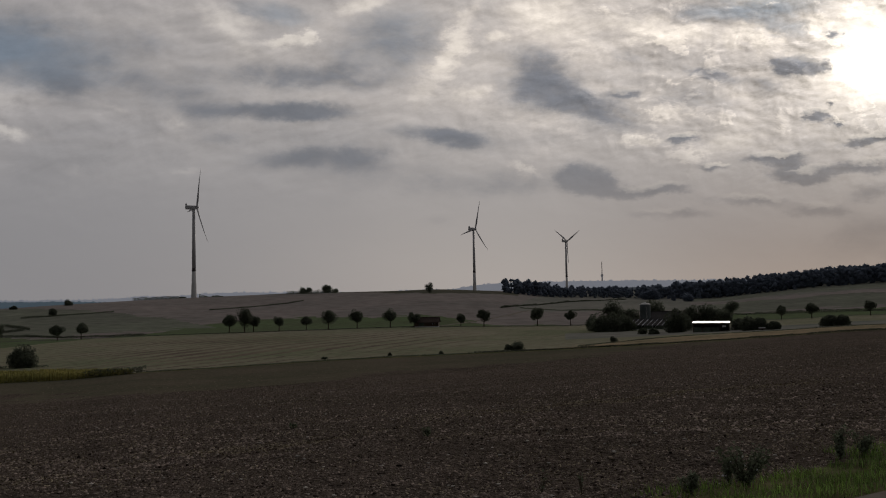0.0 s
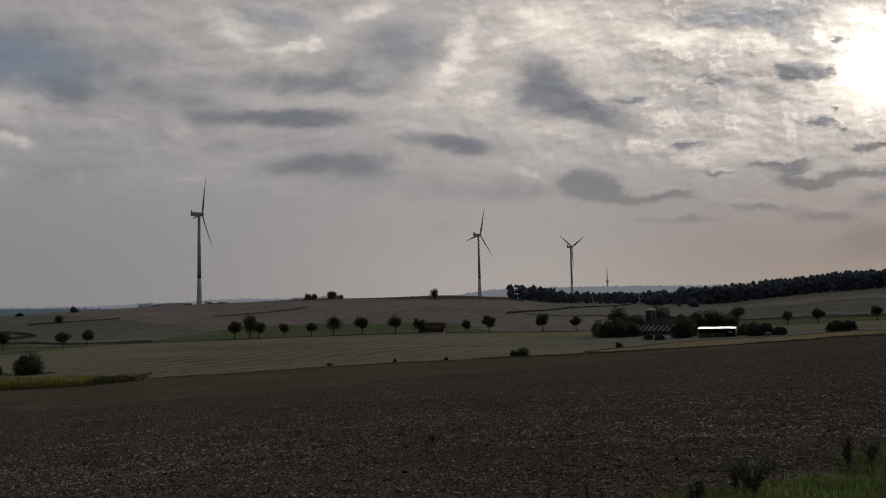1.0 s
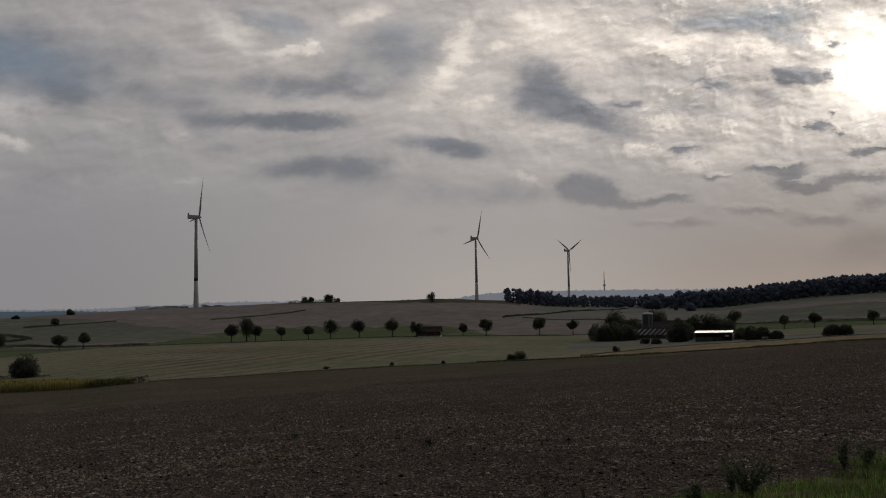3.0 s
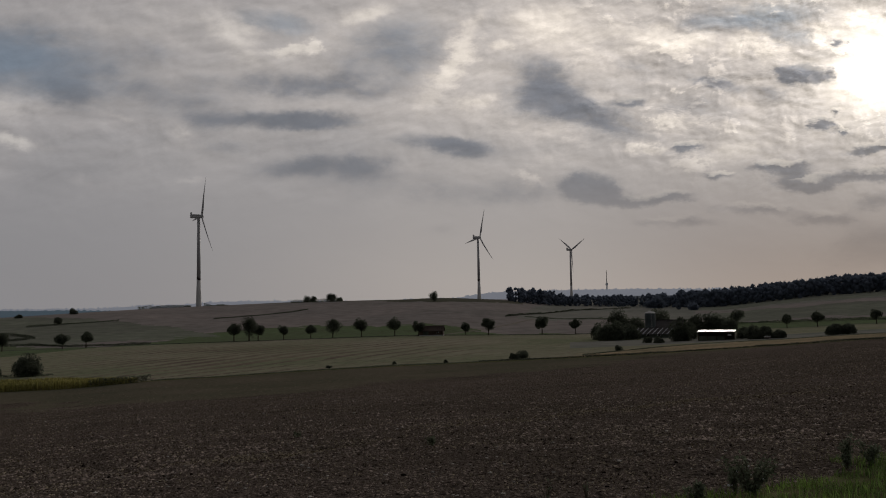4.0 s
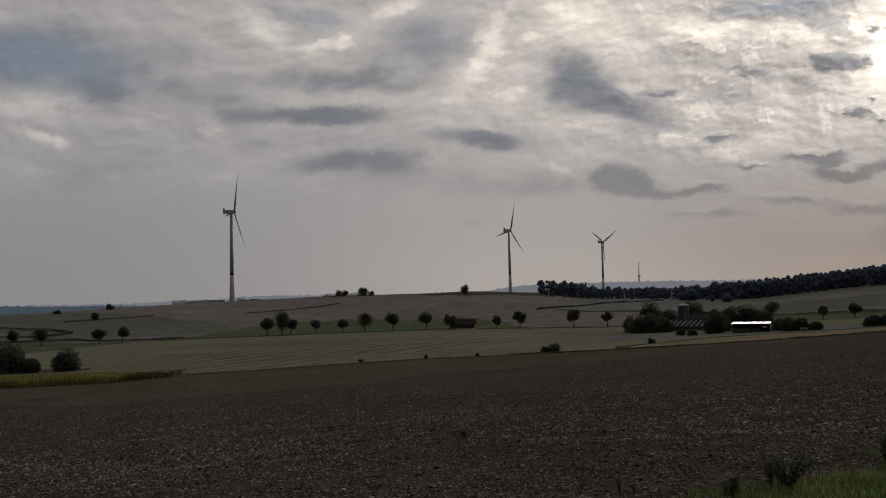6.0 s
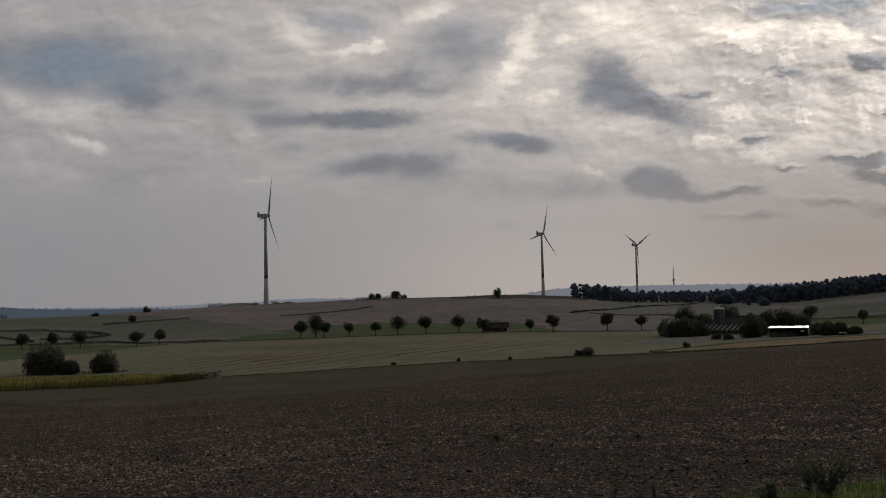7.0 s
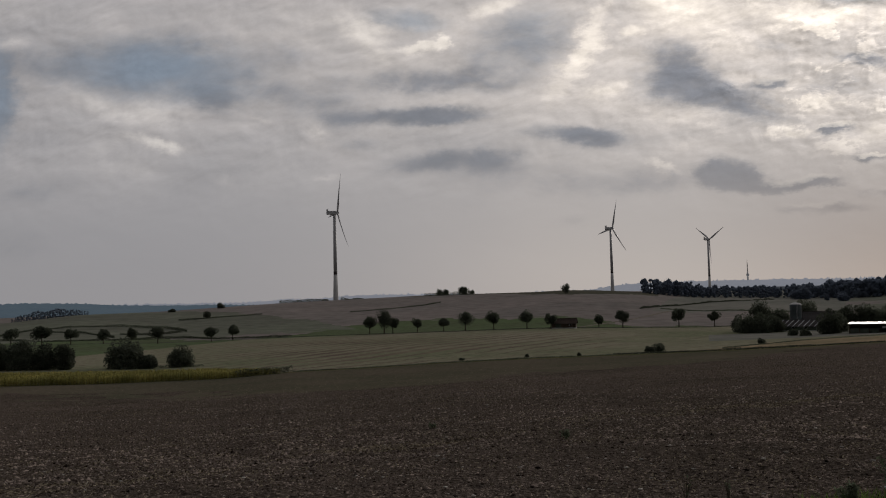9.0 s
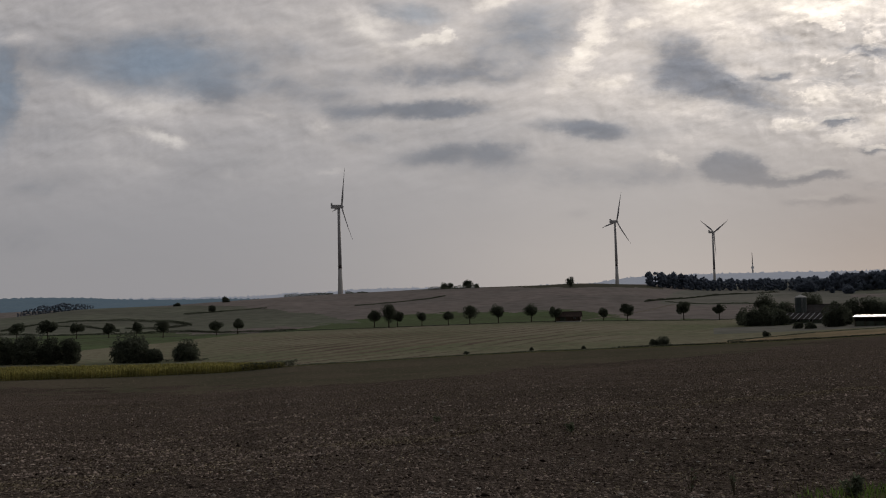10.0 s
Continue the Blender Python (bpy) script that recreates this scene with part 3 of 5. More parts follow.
up = (fr - r_r) / (c_r - r_r) + 0.035 * value_noise(fx, fy, 22.0, 13) + 0.025 * value_noise(fx, fy, 7.0, 14)
slot[hill] = 5
slot[hill & (up < 0.24 * np.clip((fa + 21) / 7, 0, 1) * np.clip((4 - fa) / 5, 0, 1))] = 4
slot[hill & (up < 0.20) & (fa > 17.5)] = 4
slot[hill & (fa < -17.5 - 16 * (up - 0.3)) & (up > 0.12)] = 6
slot[hill & (up < 0.14 * np.clip((-22 - fa) / 6, 0, 1))] = 4
slot[hill & (fa > 3.5 + 3 * up) & (up > 0.38)] = 7
slot[hill & (fa > 17) & (up > 0.25) & (up < 0.62)] = 6
slot[hill & (fa > 16) & (up > 0.62) & (up < 0.74)] = 5
slot[hill & (fa > 16) & (up > 0.80) & (up < 1.05)] = 6
slot[hill & (fa > -12) & (fa < 5) & (up > 0.86 - 0.20 * np.clip(1 - np.abs(fa + 0.5) / 5, 0, 1)) & (up < 1.2)] = 10
slot[mid & (fa < -22 - 0.09 * (r_r - fr)) & (into > 0.5)] = 4
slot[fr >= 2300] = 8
# grass verge between the farm path and the soil
slot[(fr < 150) & (across(fx, fy) + 0.35 * value_noise(fx, fy, 1.1, 43) < 6.4)] = 1
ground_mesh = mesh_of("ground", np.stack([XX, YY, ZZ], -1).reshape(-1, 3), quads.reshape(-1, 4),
                      [SOIL, VERGE, STUBBLE, TILLED, MEADOW, FALLOW, GREENHILL, PALEFIELD, HAZED_FARLAND, DRYSTRIP, HEATH, SEEDBED], slot.ravel(), smooth=True)
ground = tagged(part("ground", ground_mesh, None), "rolling farmland of ploughed soil, stubble and meadow", "ground", kind="structure")


# ---- foliage and trees ----
def leaf_quads(centres, size, gen, flat=0.0):
    """One small folded leaf spray at each centre, turned at random."""
    n = len(centres)
    a = gen.normal(size=(n, 3))
    a[:, 2] *= 1 - flat
    a /= np.linalg.norm(a, axis=1, keepdims=True)
    b = np.cross(a, gen.normal(size=(n, 3)))
    b /= np.linalg.norm(b, axis=1, keepdims=True)
    c = np.cross(a, b)
    s = size * gen.uniform(0.6, 1.4, (n, 1))
    v = np.stack([centres - a * s, centres + b * s * 0.55 + c * s * 0.15, centres + a * s, centres - b * s * 0.55 + c * s * 0.15], 1)
    return v.reshape(-1, 3), np.arange(4 * n).reshape(n, 4)


def crown_points(gen, n, w, h, base, lobes=16, hollow=0.45):
    """Points in an uneven crown of overlapping lobes, w across and h tall, above height base."""
    u = gen.normal(size=(lobes, 3))
    u /= np.linalg.norm(u, axis=1, keepdims=True)
    u *= gen.uniform(0.30, 0.95, (lobes, 1))
    mid = np.array([0, 0, base + h / 2])
    c = u * np.array([w / 2, w / 2, h / 2]) * 0.82 + mid
    r = gen.uniform(0.15, 0.36, lobes) * min(w, h)
    pick = gen.integers(0, lobes, n)
    d = gen.normal(size=(n, 3))
    d /= np.linalg.norm(d, axis=1, keepdims=True)
    return c[pick] + d * (r[pick] * gen.uniform(hollow, 1.08, n) ** 0.8)[:, None], c


def make_tree(at, h, w, bare, seed, label, group="", name="tree", leaves=4200, leaf=0.26, turn=0.0, category="tree", lobes=22, hollow=0.5, foliage=LEAF):
    """A broadleaf tree: bare is the height of the clear trunk."""
    gen = np.random.default_rng(seed)
    t = thing(name, at, label, category, group, turn)
    low = -0.3 * h if bare < 0.5 else bare          # bushes are leafy down to the ground
    pts, lobes_at = crown_points(gen, leaves, w * (0.94 if bare < 0.5 else 1.12), (h - low) * 1.05, low, lobes, hollow)
    lobes_at = lobes_at[lobes_at[:, 2] > 0.2 * h]
    pts = pts[pts[:, 2] > -0.1]
    v, f = leaf_quads(pts, leaf * max(1.0, w / 7.5), gen)
    bm = bmesh.new()
    r0 = 0.022 * h + 0.06
    lean = Vector((gen.uniform(-0.12, 0.12), gen.uniform(-0.12, 0.12), 0))
    knees = [Vector((0, 0, -0.3)), lean * 0.5 + Vector((0, 0, bare * 0.6)), lean + Vector((0, 0, bare * 1.1)), lean * 1.5 + Vector((0, 0, bare + 0.6 * (h - bare)))]
    radii = [r0 * 1.35, r0, r0 * 0.82, r0 * 0.25]
    for i in range(3):
        tube(bm, knees[i], knees[i + 1], radii[i], radii[i + 1], 8)
    for c in lobes_at:
        start = knees[2].lerp(knees[3], max(0.0, min(0.85, (c[2] - bare) / (h - bare) - 0.3)))
        tube(bm, start, Vector(c), r0 * 0.36, r0 * 0.07, 5)
    part("trunk", bm, BARK, t)
    part("crown", mesh_of("crown", v, f, foliage), None, t)
    return t


ROADSIDE = "trees along the country road"
# bearing, distance, height, crown width
ROW = [
    (-35.67, 438, 7.8, 7.2), (-33.99, 438, 8.3, 8.9), (-32.39, 440, 7.2, 6.9), (-30.55, 437, 6.6, 6.6), (-28.94, 438, 7.2, 5.7), (-27.36, 432, 7.9, 7.1),
    (-24.10, 428, 6.2, 5.8), (-22.77, 430, 7.4, 6.5), (-13.94, 428, 8.2, 6.8), (-12.98, 424, 10.8, 7.5), (-12.41, 429, 7.4, 6.5), (-10.79, 429, 6.8, 5.7),
    (-9.04, 426, 6.7, 4.8), (-7.61, 423, 9.7, 7.0), (-5.72, 422, 8.6, 5.9), (-3.53, 420, 8.5, 6.6), (-1.96, 414, 7.0, 5.3), (1.15, 421, 5.5, 4.4),
    (2.68, 420, 8.0, 6.3), (6.21, 422, 8.6, 7.8), (8.38, 422, 6.9, 6.1), (21.40, 424, 5.8, 6.3), (23.13, 420, 6.5, 6.2), (26.36, 424, 6.0, 5.8),
]
for i, (b, d, h, w) in enumerate(ROW):
    make_tree(place(b, d), h, w, h * (0.36 if h < 9.2 else 0.27), 100 + i, "round-crowned dark broadleaf tree on a short trunk beside the road" if h < 9.2 else "taller dense broadleaf tree beside the country road", ROADSIDE)

# single trees further up the slope and on the crest
for i, (b, d, h, w, bare) in enumerate([(-24.36, 648, 5.0, 5.2, 0.6), (-0.9, 760, 8.8, 7.0, 0.8), (18.5, 505, 7.8, 9.2, 0.9)]):
    make_tree(place(b, d), h, w, bare, 150 + i, "lone dark broadleaf tree standing on the open slope", "lone field trees")
for i, (b, d, h, w) in enumerate([(-9.25, 870, 6.0, 7.5), (-8.85, 872, 6.6, 7.0), (-7.65, 870, 8.8, 10.5), (-7.1, 868, 4.0, 6.0), (-23.52, 800, 4.4, 9.0), (-26.5, 760, 2.5, 7.0)]):
    make_tree(place(b, d), h, w, 0.3, 160 + i, "dark bushy tree on the hill crest", "trees on the crest", leaves=5200, lobes=30)

# dense bushes beside the maize and around the farm
BUSHES = [
    (-29.30, 251, 6.7, 10.6), (-28.05, 249, 3.6, 5.2), (-25.99, 251, 4.8, 6.8), (-36.6, 256, 7.2, 9.0), (-35.2, 255, 7.0, 8.5), (-33.84, 254, 6.6, 7.5), (-32.75, 252, 7.2, 5.4),
    (-38.5, 256, 7.4, 11.0), (24.3, 303, 3.2, 4.6), (24.0, 304, 2.6, 5.0), (24.9, 303, 2.8, 5.0),
]
for i, (b, d, h, w) in enumerate(BUSHES):
    make_tree(place(b, d), h, w, 0.05, 200 + i, "dense rounded dark green bush at the field margin", "field margin bushes", "bush", leaves=7000, leaf=0.27, category="bush", lobes=44, hollow=0.7)

FARM_TREES = [
    (9.75, 352, 7.0, 6.0), (10.35, 340, 6.0, 8.0), (11.1, 338, 6.6, 9.5), (11.9, 342, 5.6, 8.0), (11.06, 380, 11.5, 7.0), (11.5, 384, 8.0, 9.0), (12.2, 380, 7.6, 9.0), (13.72, 388, 10.6, 8.6),
    (15.05, 309, 7.6, 8.6), (15.6, 322, 6.0, 6.5), (16.0, 400, 7.6, 9.0), (16.9, 402, 8.6, 8.5), (17.5, 398, 7.0, 8.0), (18.1, 390, 5.6, 7.0),
    (18.9, 312, 3.8, 5.6), (19.44, 300, 4.2, 6.0), (20.1, 302, 4.4, 5.4), (20.8, 300, 2.4, 6.0), (13.0, 305, 2.0, 3.4), (13.7, 300, 1.8, 4.0),
]
for i, (b, d, h, w) in enumerate(FARM_TREES):
    make_tree(place(b, d), h, w, 0.1 if h < 9 else 1.2, 300 + i, "dark leafy tree crowding the farm buildings" if h > 5 else "low dark bush beside the farm yard", "trees round the farm", "tree" if h > 5 else "bush", leaves=5000, leaf=0.26, category="tree" if h > 5 else "bush", lobes=26, hollow=0.65)


# ---- wind turbines ----
def make_turbine(at, turn, rotor_turn, label, hub=95.0, blade_len=45.5):
    """Tubular tower with a foot coloured paler for haze, nacelle pointing along local +x, three blades."""
    t = thing("wind_turbine", at, label, "wind turbine", "wind turbines on the hill", turn)
    split = hub * 0.29
    # haze and light low on the tower are put into this paler colour
    part("tower_foot", lathe([(3.1, -3), (2.9, 0), (2.45, split * 0.5), (2.05, split)], 40), CONCRETE_HAZEFOOT, t, "lower tower in a paler grey for haze and light")
    part("tower_band", lathe([(2.10, split), (2.08, split + 3.2)], 40), BAND, t, "dark ring round the tower")
    part("tower", lathe([(2.03, split + 3.2), (1.85, hub * 0.6), (1.5, hub - 2.2)], 40), STEEL, t)
    nac = box(-8.7, 2.0, -1.9, 1.9, hub - 2.2, hub + 1.9, 0.55)
    nacelle = part("nacelle", nac, STEEL, t)
    part("cooler", box(-8.5, -7.4, -1.7, 1.7, hub + 1.9, hub + 3.9, 0.15), STEEL, nacelle)
    bm = bmesh.new()
    tube(bm, (-7.0, 0.9, hub + 1.9), (-7.0, 0.9, hub + 5.2), 0.06, 0.05, 6)
    part("wind_vane", bm, BAND, nacelle)
    tilt = Matrix.Translation((3.4, 0, hub)) @ Matrix.Rotation(radians(-5), 4, "Y")
    bm = lathe([(1.75, -1.6), (1.8, -0.6), (1.65, 0.6), (1.2, 1.6), (0.5, 2.2), (0.1, 2.35)], 24)
    bmesh.ops.transform(bm, matrix=tilt @ Matrix.Rotation(radians(90), 4, "Y"), verts=bm.verts[:])
    part("hub", bm, STEEL, t)
    for k in range(3):
        bm = bmesh.new()
        loops = []
        n = 14
        for s in range(n + 1):
            q = s / n
            chord = 1.9 + (3.3 - 1.9) * min(q / 0.2, 1) if q < 0.2 else 3.3 * (1 - (q - 0.2) / 0.8) ** 0.85 + 0.22
            thick = 1.8 * (1 - q) ** 1.6 + 0.12
            twist = radians(18 * (1 - q) ** 2 + 2)
            z = 1.4 + q * (blade_len - 1.4)
            bend = 1.6 * q * q
            ring = []
            for j in range(10):
                a = 2 * math.pi * j / 10
                cx, cy = chord * (0.5 * math.cos(a) - 0.16 * min(q * 5, 1)), 0.5 * thick * math.sin(a)
                ring.append(bm.verts.new((cy * math.cos(twist) - cx * math.sin(twist) + bend, cx * math.cos(twist) + cy * math.sin(twist), z)))
            loops.append(ring)
        for a, b in zip(loops, loops[1:]):
            for j in range(10):
                bm.faces.new((a[j], a[(j + 1) % 10], b[(j + 1) % 10], b[j])).smooth = True
        bm.faces.new(loops[-1])
        bmesh.ops.transform(bm, matrix=tilt @ Matrix.Rotation(radians(rotor_turn + 120 * k), 4, "X"), verts=bm.verts[:])
        part("blade", bm, BLADE, t)
    return t


TURBINE_LABEL = "tall pale wind turbine with three blades, dark band on its tower"
WIND = 31.5       # the rotors face away over the hill
make_turbine(place(-16.12, 944), WIND, 29, TURBINE_LABEL, hub=95.4)
make_turbine(place(2.12, 1314), WIND, 22, TURBINE_LABEL, hub=94.5)
T3 = place(8.2, 1700)
make_turbine(T3, WIND, -56, "distant wind turbine behind the wood, rotor at rest", hub=1.6 + 1700 * math.tan(radians(3.53)) - T3.z)


# ---- telecommunication tower on the far ridge ----
mast = thing("radio_tower", place(10.5, 4640), "slim distant radio tower with a round platform", "radio tower")
top_h = 1.6 + 4640 * math.tan(radians(2.13)) - mast.location.z
part("shaft", lathe([(4.6, -4), (3.4, top_h * 0.3), (2.6, top_h * 0.5)], 16), CONCRETE_HAZEFOOT, mast)
part("platform", lathe([(3.2, top_h * 0.27), (7.0, top_h * 0.31), (7.6, top_h * 0.35), (5.0, top_h * 0.39), (2.9, top_h * 0.41)], 20), CONCRETE_HAZEFOOT, mast)
part("antenna", lathe([(2.2, top_h * 0.5), (1.6, top_h * 0.78), (0.9, top_h)], 10), BAND, mast, "dark tapering antenna pole")


# ---- woods ----
def ball_shape():
    bm = bmesh.new()
    bmesh.ops.create_icosphere(bm, subdivisions=1, radius=1)
    v, f = np.array([q.co for q in bm.verts]), np.array([[q.index for q in p.verts] for p in bm.faces])
    bm.free()
    return v, f


def wood(name, label, spots, mat, leaf, per, lobes=17):
    """Many trees (bearing, distance, height) as one mass of crumpled clumps with leafy edges."""
    vs, fs, n = [], [], 0
    bv, bf = ball_shape()
    for b, d, h in spots:
        p = np.array(place(b, d))
        w = h * rng.uniform(0.75, 1.0)
        u = rng.normal(size=(lobes, 3))
        u /= np.linalg.norm(u, axis=1, keepdims=True)
        tall = np.linspace(0.10, 0.90, lobes)
        c = u * (w * 0.40 * np.sin(np.pi * np.clip(tall * 0.8 + 0.12, 0, 1)) * rng.uniform(0.5, 1.0, lobes))[:, None]
        c[:, 2] = c[:, 2] * 0.3 + h * tall
        r = h * rng.uniform(0.09, 0.16, lobes)
        v = (c[:, None] + bv[None] * rng.uniform(0.6, 1.2, (lobes, len(bv), 1)) * r[:, None, None]).reshape(-1, 3)
        f = (bf[None] + len(bv) * np.arange(lobes)[:, None, None]).reshape(-1, 3)
        pick = rng.integers(0, lobes, per)
        way = rng.normal(size=(per, 3))
        way /= np.linalg.norm(way, axis=1, keepdims=True)
        lv, lf = leaf_quads(c[pick] + way * r[pick][:, None] * rng.uniform(0.8, 1.25, (per, 1)), leaf * h / 14, rng)
        lf = lf + len(v)
        vs.append(np.concatenate([v, lv]) + p)
        fs.append(np.concatenate([f, lf[:, [0, 1, 2]], lf[:, [0, 2, 3]]]) + n)
        n += len(v) + len(lv)
    return tagged(part(name, mesh_of(name, np.concatenate(vs), np.concatenate(fs), mat), None), label, "woodland", kind="stuff")


spots = []
for b in np.arange(15.3, 34, 0.34):
    for k in range(5):
        bb = b + rng.uniform(-0.25, 0.25)
        spots.append((bb, float(np.interp(bb, *CREST_R)) + 8 + 24 * k + rng.uniform(-5, 5), rng.uniform(15.0, 19.5)))
wood("woodland", "dark mixed woodland covering the far hillside", spots, HAZED_WOODLEAF, 0.38, 220)
spots = []
for b in np.arange(4.4, 15.3, 0.36):
    tall = float(np.interp(b, [4.4, 5.2, 6.1, 6.9, 7.4, 12.5, 13.5, 15.3], [16.5, 18.0, 16.0, 18.0, 13.0, 13.5, 16.0, 15.0]))
    for k in range(4):
        bb = b + rng.uniform(-0.3, 0.3)
        spots.append((bb, float(np.interp(bb, *CREST_R)) + 10 + 24 * k + rng.uniform(-6, 6), tall * rng.uniform(0.75, 1.05)))
wood("woodland", "dark strip of woodland behind the hill", spots, HAZED_WOODLEAF, 0.38, 220)
spots = [(b, 765 + rng.uniform(-12, 25), float(np.interp(b, [-35.6, -34.6, -33, -31.5], [3.0, 6.0, 6.5, 3.0])) * rng.uniform(0.8, 1.1)) for b in np.arange(-35.6, -31.4, 0.16) for _ in range(3)]
wood("copse", "low dark copse on the shoulder of the hill", spots, HAZED_WOODLEAF, 0.9, 40, 4)


# ---- far hills: a plain backdrop of wooded ridges at the limit of sight ----
def far_ridge(name, label, bearings, dips_top, d, deep, mat, tree, step):
    """A rounded ridge with a ragged wooded skyline, d metres away."""
    b = np.arange(bearings[0], bearings[-1], step)
    crest = EYE + d * np.tan(np.radians(np.interp(b, bearings, dips_top)))
    rough = tree * (0.5 * value_noise(b * 9, b * 0, 1.0, 51) + 0.45 * np.abs(value_noise(b / step * 0.55, b * 0 + 9, 1.0, 52)) + 0.5 * np.maximum(0, value_noise(b / step * 0.8, b * 0 + 5, 1.0, 53)) * (value_noise(b * 2, b * 0, 1.0, 54) > 0))
    rows = []
    for q in np.linspace(0, 1, 9):
        dist = d - deep * (1 - q)
        low = land(b, dist) - 8
        z = low + (crest - 2 - low) * np.sin(q * math.pi / 2) ** 0.8 + (rough if q == 1 else 0)
        rows.append(np.stack([dist * np.sin(np.radians(b)), dist * np.cos(np.radians(b)), z], -1))
    rows.append(rows[-1] + np.array([0, 0, -90]) + np.stack([60 * np.sin(np.radians(b)), 60 * np.cos(np.radians(b)), 0 * b], -1))
    v = np.array(rows)
    k = np.arange(v.shape[0] * v.shape[1]).reshape(v.shape[:2])
    f = np.stack([k[:-1, :-1], k[:-1, 1:], k[1:, 1:], k[1:, :-1]], -1).reshape(-1, 4)
    return tagged(part(name, mesh_of(name, v.reshape(-1, 3), f, mat, smooth=True), None), label, "backdrop", kind="structure")


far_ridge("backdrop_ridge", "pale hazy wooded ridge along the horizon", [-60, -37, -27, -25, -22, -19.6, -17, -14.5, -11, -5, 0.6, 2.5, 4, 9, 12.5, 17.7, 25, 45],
          [0.3, 0.3, 0.30, 0.26, 0.26, 0.36, 0.40, 0.56, 0.52, 0.4, 0.52, 0.78, 0.86, 0.88, 0.84, 0.74, 0.6, 0.5], 4720, 900, HAZED_RIDGEWOOD, 11.0, 0.022)
far_ridge("backdrop_hills", "wooded hills in the distance, tinted blue for haze", [-60, -45, -36.7, -34.6, -32, -29.2, -26, -23, -20, -17],
          [0.4, 0.45, 0.50, 0.52, 0.45, 0.27, 0.20, 0.16, 0.05, -0.1], 3000, 900, HAZED_FARWOOD, 4.5, 0.06)
for b, d, h, w in [(13.75, 985, 13, 18), (13.2, 985, 9, 12), (14.95, 930, 8, 6), (15.9, 900, 7, 14)]:
    make_tree(place(b, d), h, w, 0.3, int(b * 10), "dark tree at the foot of the woodland", "trees at the wood's foot", leaves=2600, leaf=0.32, foliage=HAZED_WOODLEAF)


# ---- hedges, grassy banks and the weedy field margin ----
def scrub_line(name, label, category, points, height, width, per_metre, leaf=0.3, gaps=0.0, kind="", uneven=1.0, full=0.7):
    """Rough growth along a line of (bearing, distance) points, draped on the ground."""
    pts = []
    for (b0, d0), (b1, d1) in zip(points, points[1:]):
        p0, p1 = place(b0, d0), place(b1, d1)
        length = (p1 - p0).length
        n = int(length * per_metre)
        s = rng.uniform(0, 1, n)
        bb, dd = b0 + (b1 - b0) * s, d0 + (d1 - d0) * s + rng.normal(0, width / 2, n)
        lump = 0.65 + uneven * (0.35 * value_noise(s * length, bb * 7, 14.0, 21) + 0.18 * value_noise(s * length, bb * 3, 3.0, 22))
        keep = lump > gaps
        bb, dd, lump = bb[keep], dd[keep], lump[keep]
        z = land(bb, dd) + height * np.clip(lump, 0.12, 1.3) * rng.uniform(0, 1, len(bb)) ** full
        pts.append(np.stack([dd * np.sin(np.radians(bb)), dd * np.cos(np.radians(bb)), z], -1))
    v, f = leaf_quads(np.concatenate(pts), leaf, rng)
    return tagged(part(name, mesh_of(name, v, f, LEAF), None), label, category, kind=kind)


BANK = "dark overgrown grassy bank stepping down the slope"
for line, h in [
    ([(-36.5, 532), (-34.6, 576), (-32.4, 587), (-29.2, 585), (-26.8, 566), (-25.6, 535)], 1.3),
    ([(-34.0, 560), (-31.5, 533), (-29.9, 495)], 1.1),
    ([(-29.6, 519), (-27.5, 516), (-25.9, 532)], 1.0),
    ([(-26.1, 637), (-24.2, 652), (-20.9, 675)], 1.0),
    ([(-15.2, 666), (-12.7, 675), (-10.15, 696), (-9.2, 723)], 0.9),
    ([(3.8, 633), (6.2, 727), (8.2, 840), (12.0, 985)], 1.5),
    ([(5.1, 656), (9.9, 661), (12.8, 630), (15.5, 600)], 1.2),
    ([(18.4, 520), (22.2, 505), (27, 482), (33, 470)], 1.5),
]:
    scrub_line("hedge_bank", BANK, "hedge bank", line, h * 1.2, 2.6, 55, 0.24, kind="stuff")
scrub_line("hedge_bank", "dark ditch bank along the country road", "hedge bank", [(-40, 505), (-36.1, 500), (-33.4, 476), (-30.2, 472), (-26.0, 480), (-23.7, 452), (-19.0, 437)], 1.3, 2.2, 55, 0.24, kind="stuff")
scrub_line("hedge_bank", "low dark grass edge along the country road", "hedge bank", [(-19.0, 433), (-13, 424), (-7.7, 421), (-1.9, 417), (3, 420), (8.4, 421), (10.5, 424)], 0.45, 1.2, 18, 0.22, kind="stuff")
scrub_line("hedge", "low dark hedge on the hill crest", "hedge", [(-10.3, 860), (-8.6, 862), (-7.0, 860)], 3.0, 5.0, 50, 0.34, uneven=1.7, full=1.2)
scrub_line("hedge", "low dark hedge beside the turbine", "hedge", [(-18.9, 900), (-17.5, 915), (-16.6, 930)], 2.4, 5.0, 50, 0.32, 0.25, uneven=1.7, full=1.2)
scrub_line("hedge", "low dark hedge beside the turbine", "hedge", [(-15.8, 925), (-15.0, 915), (-14.3, 905)], 2.8, 5.0, 50, 0.32, uneven=1.7, full=1.2)
scrub_line("hedge", "short dark hedge on the hill crest", "hedge", [(-19.8, 900), (-18.9, 905)], 2.6, 4.0, 50, 0.32, uneven=1.7, full=1.2)
scrub_line("margin_scrub", "weedy dark scrub along the ploughed field's edge", "scrub", [(2.0, 221), (8.8, 226), (14.0, 231), (21, 235), (29, 241)], 0.5, 1.2, 60, 0.17, 0.0, "stuff")
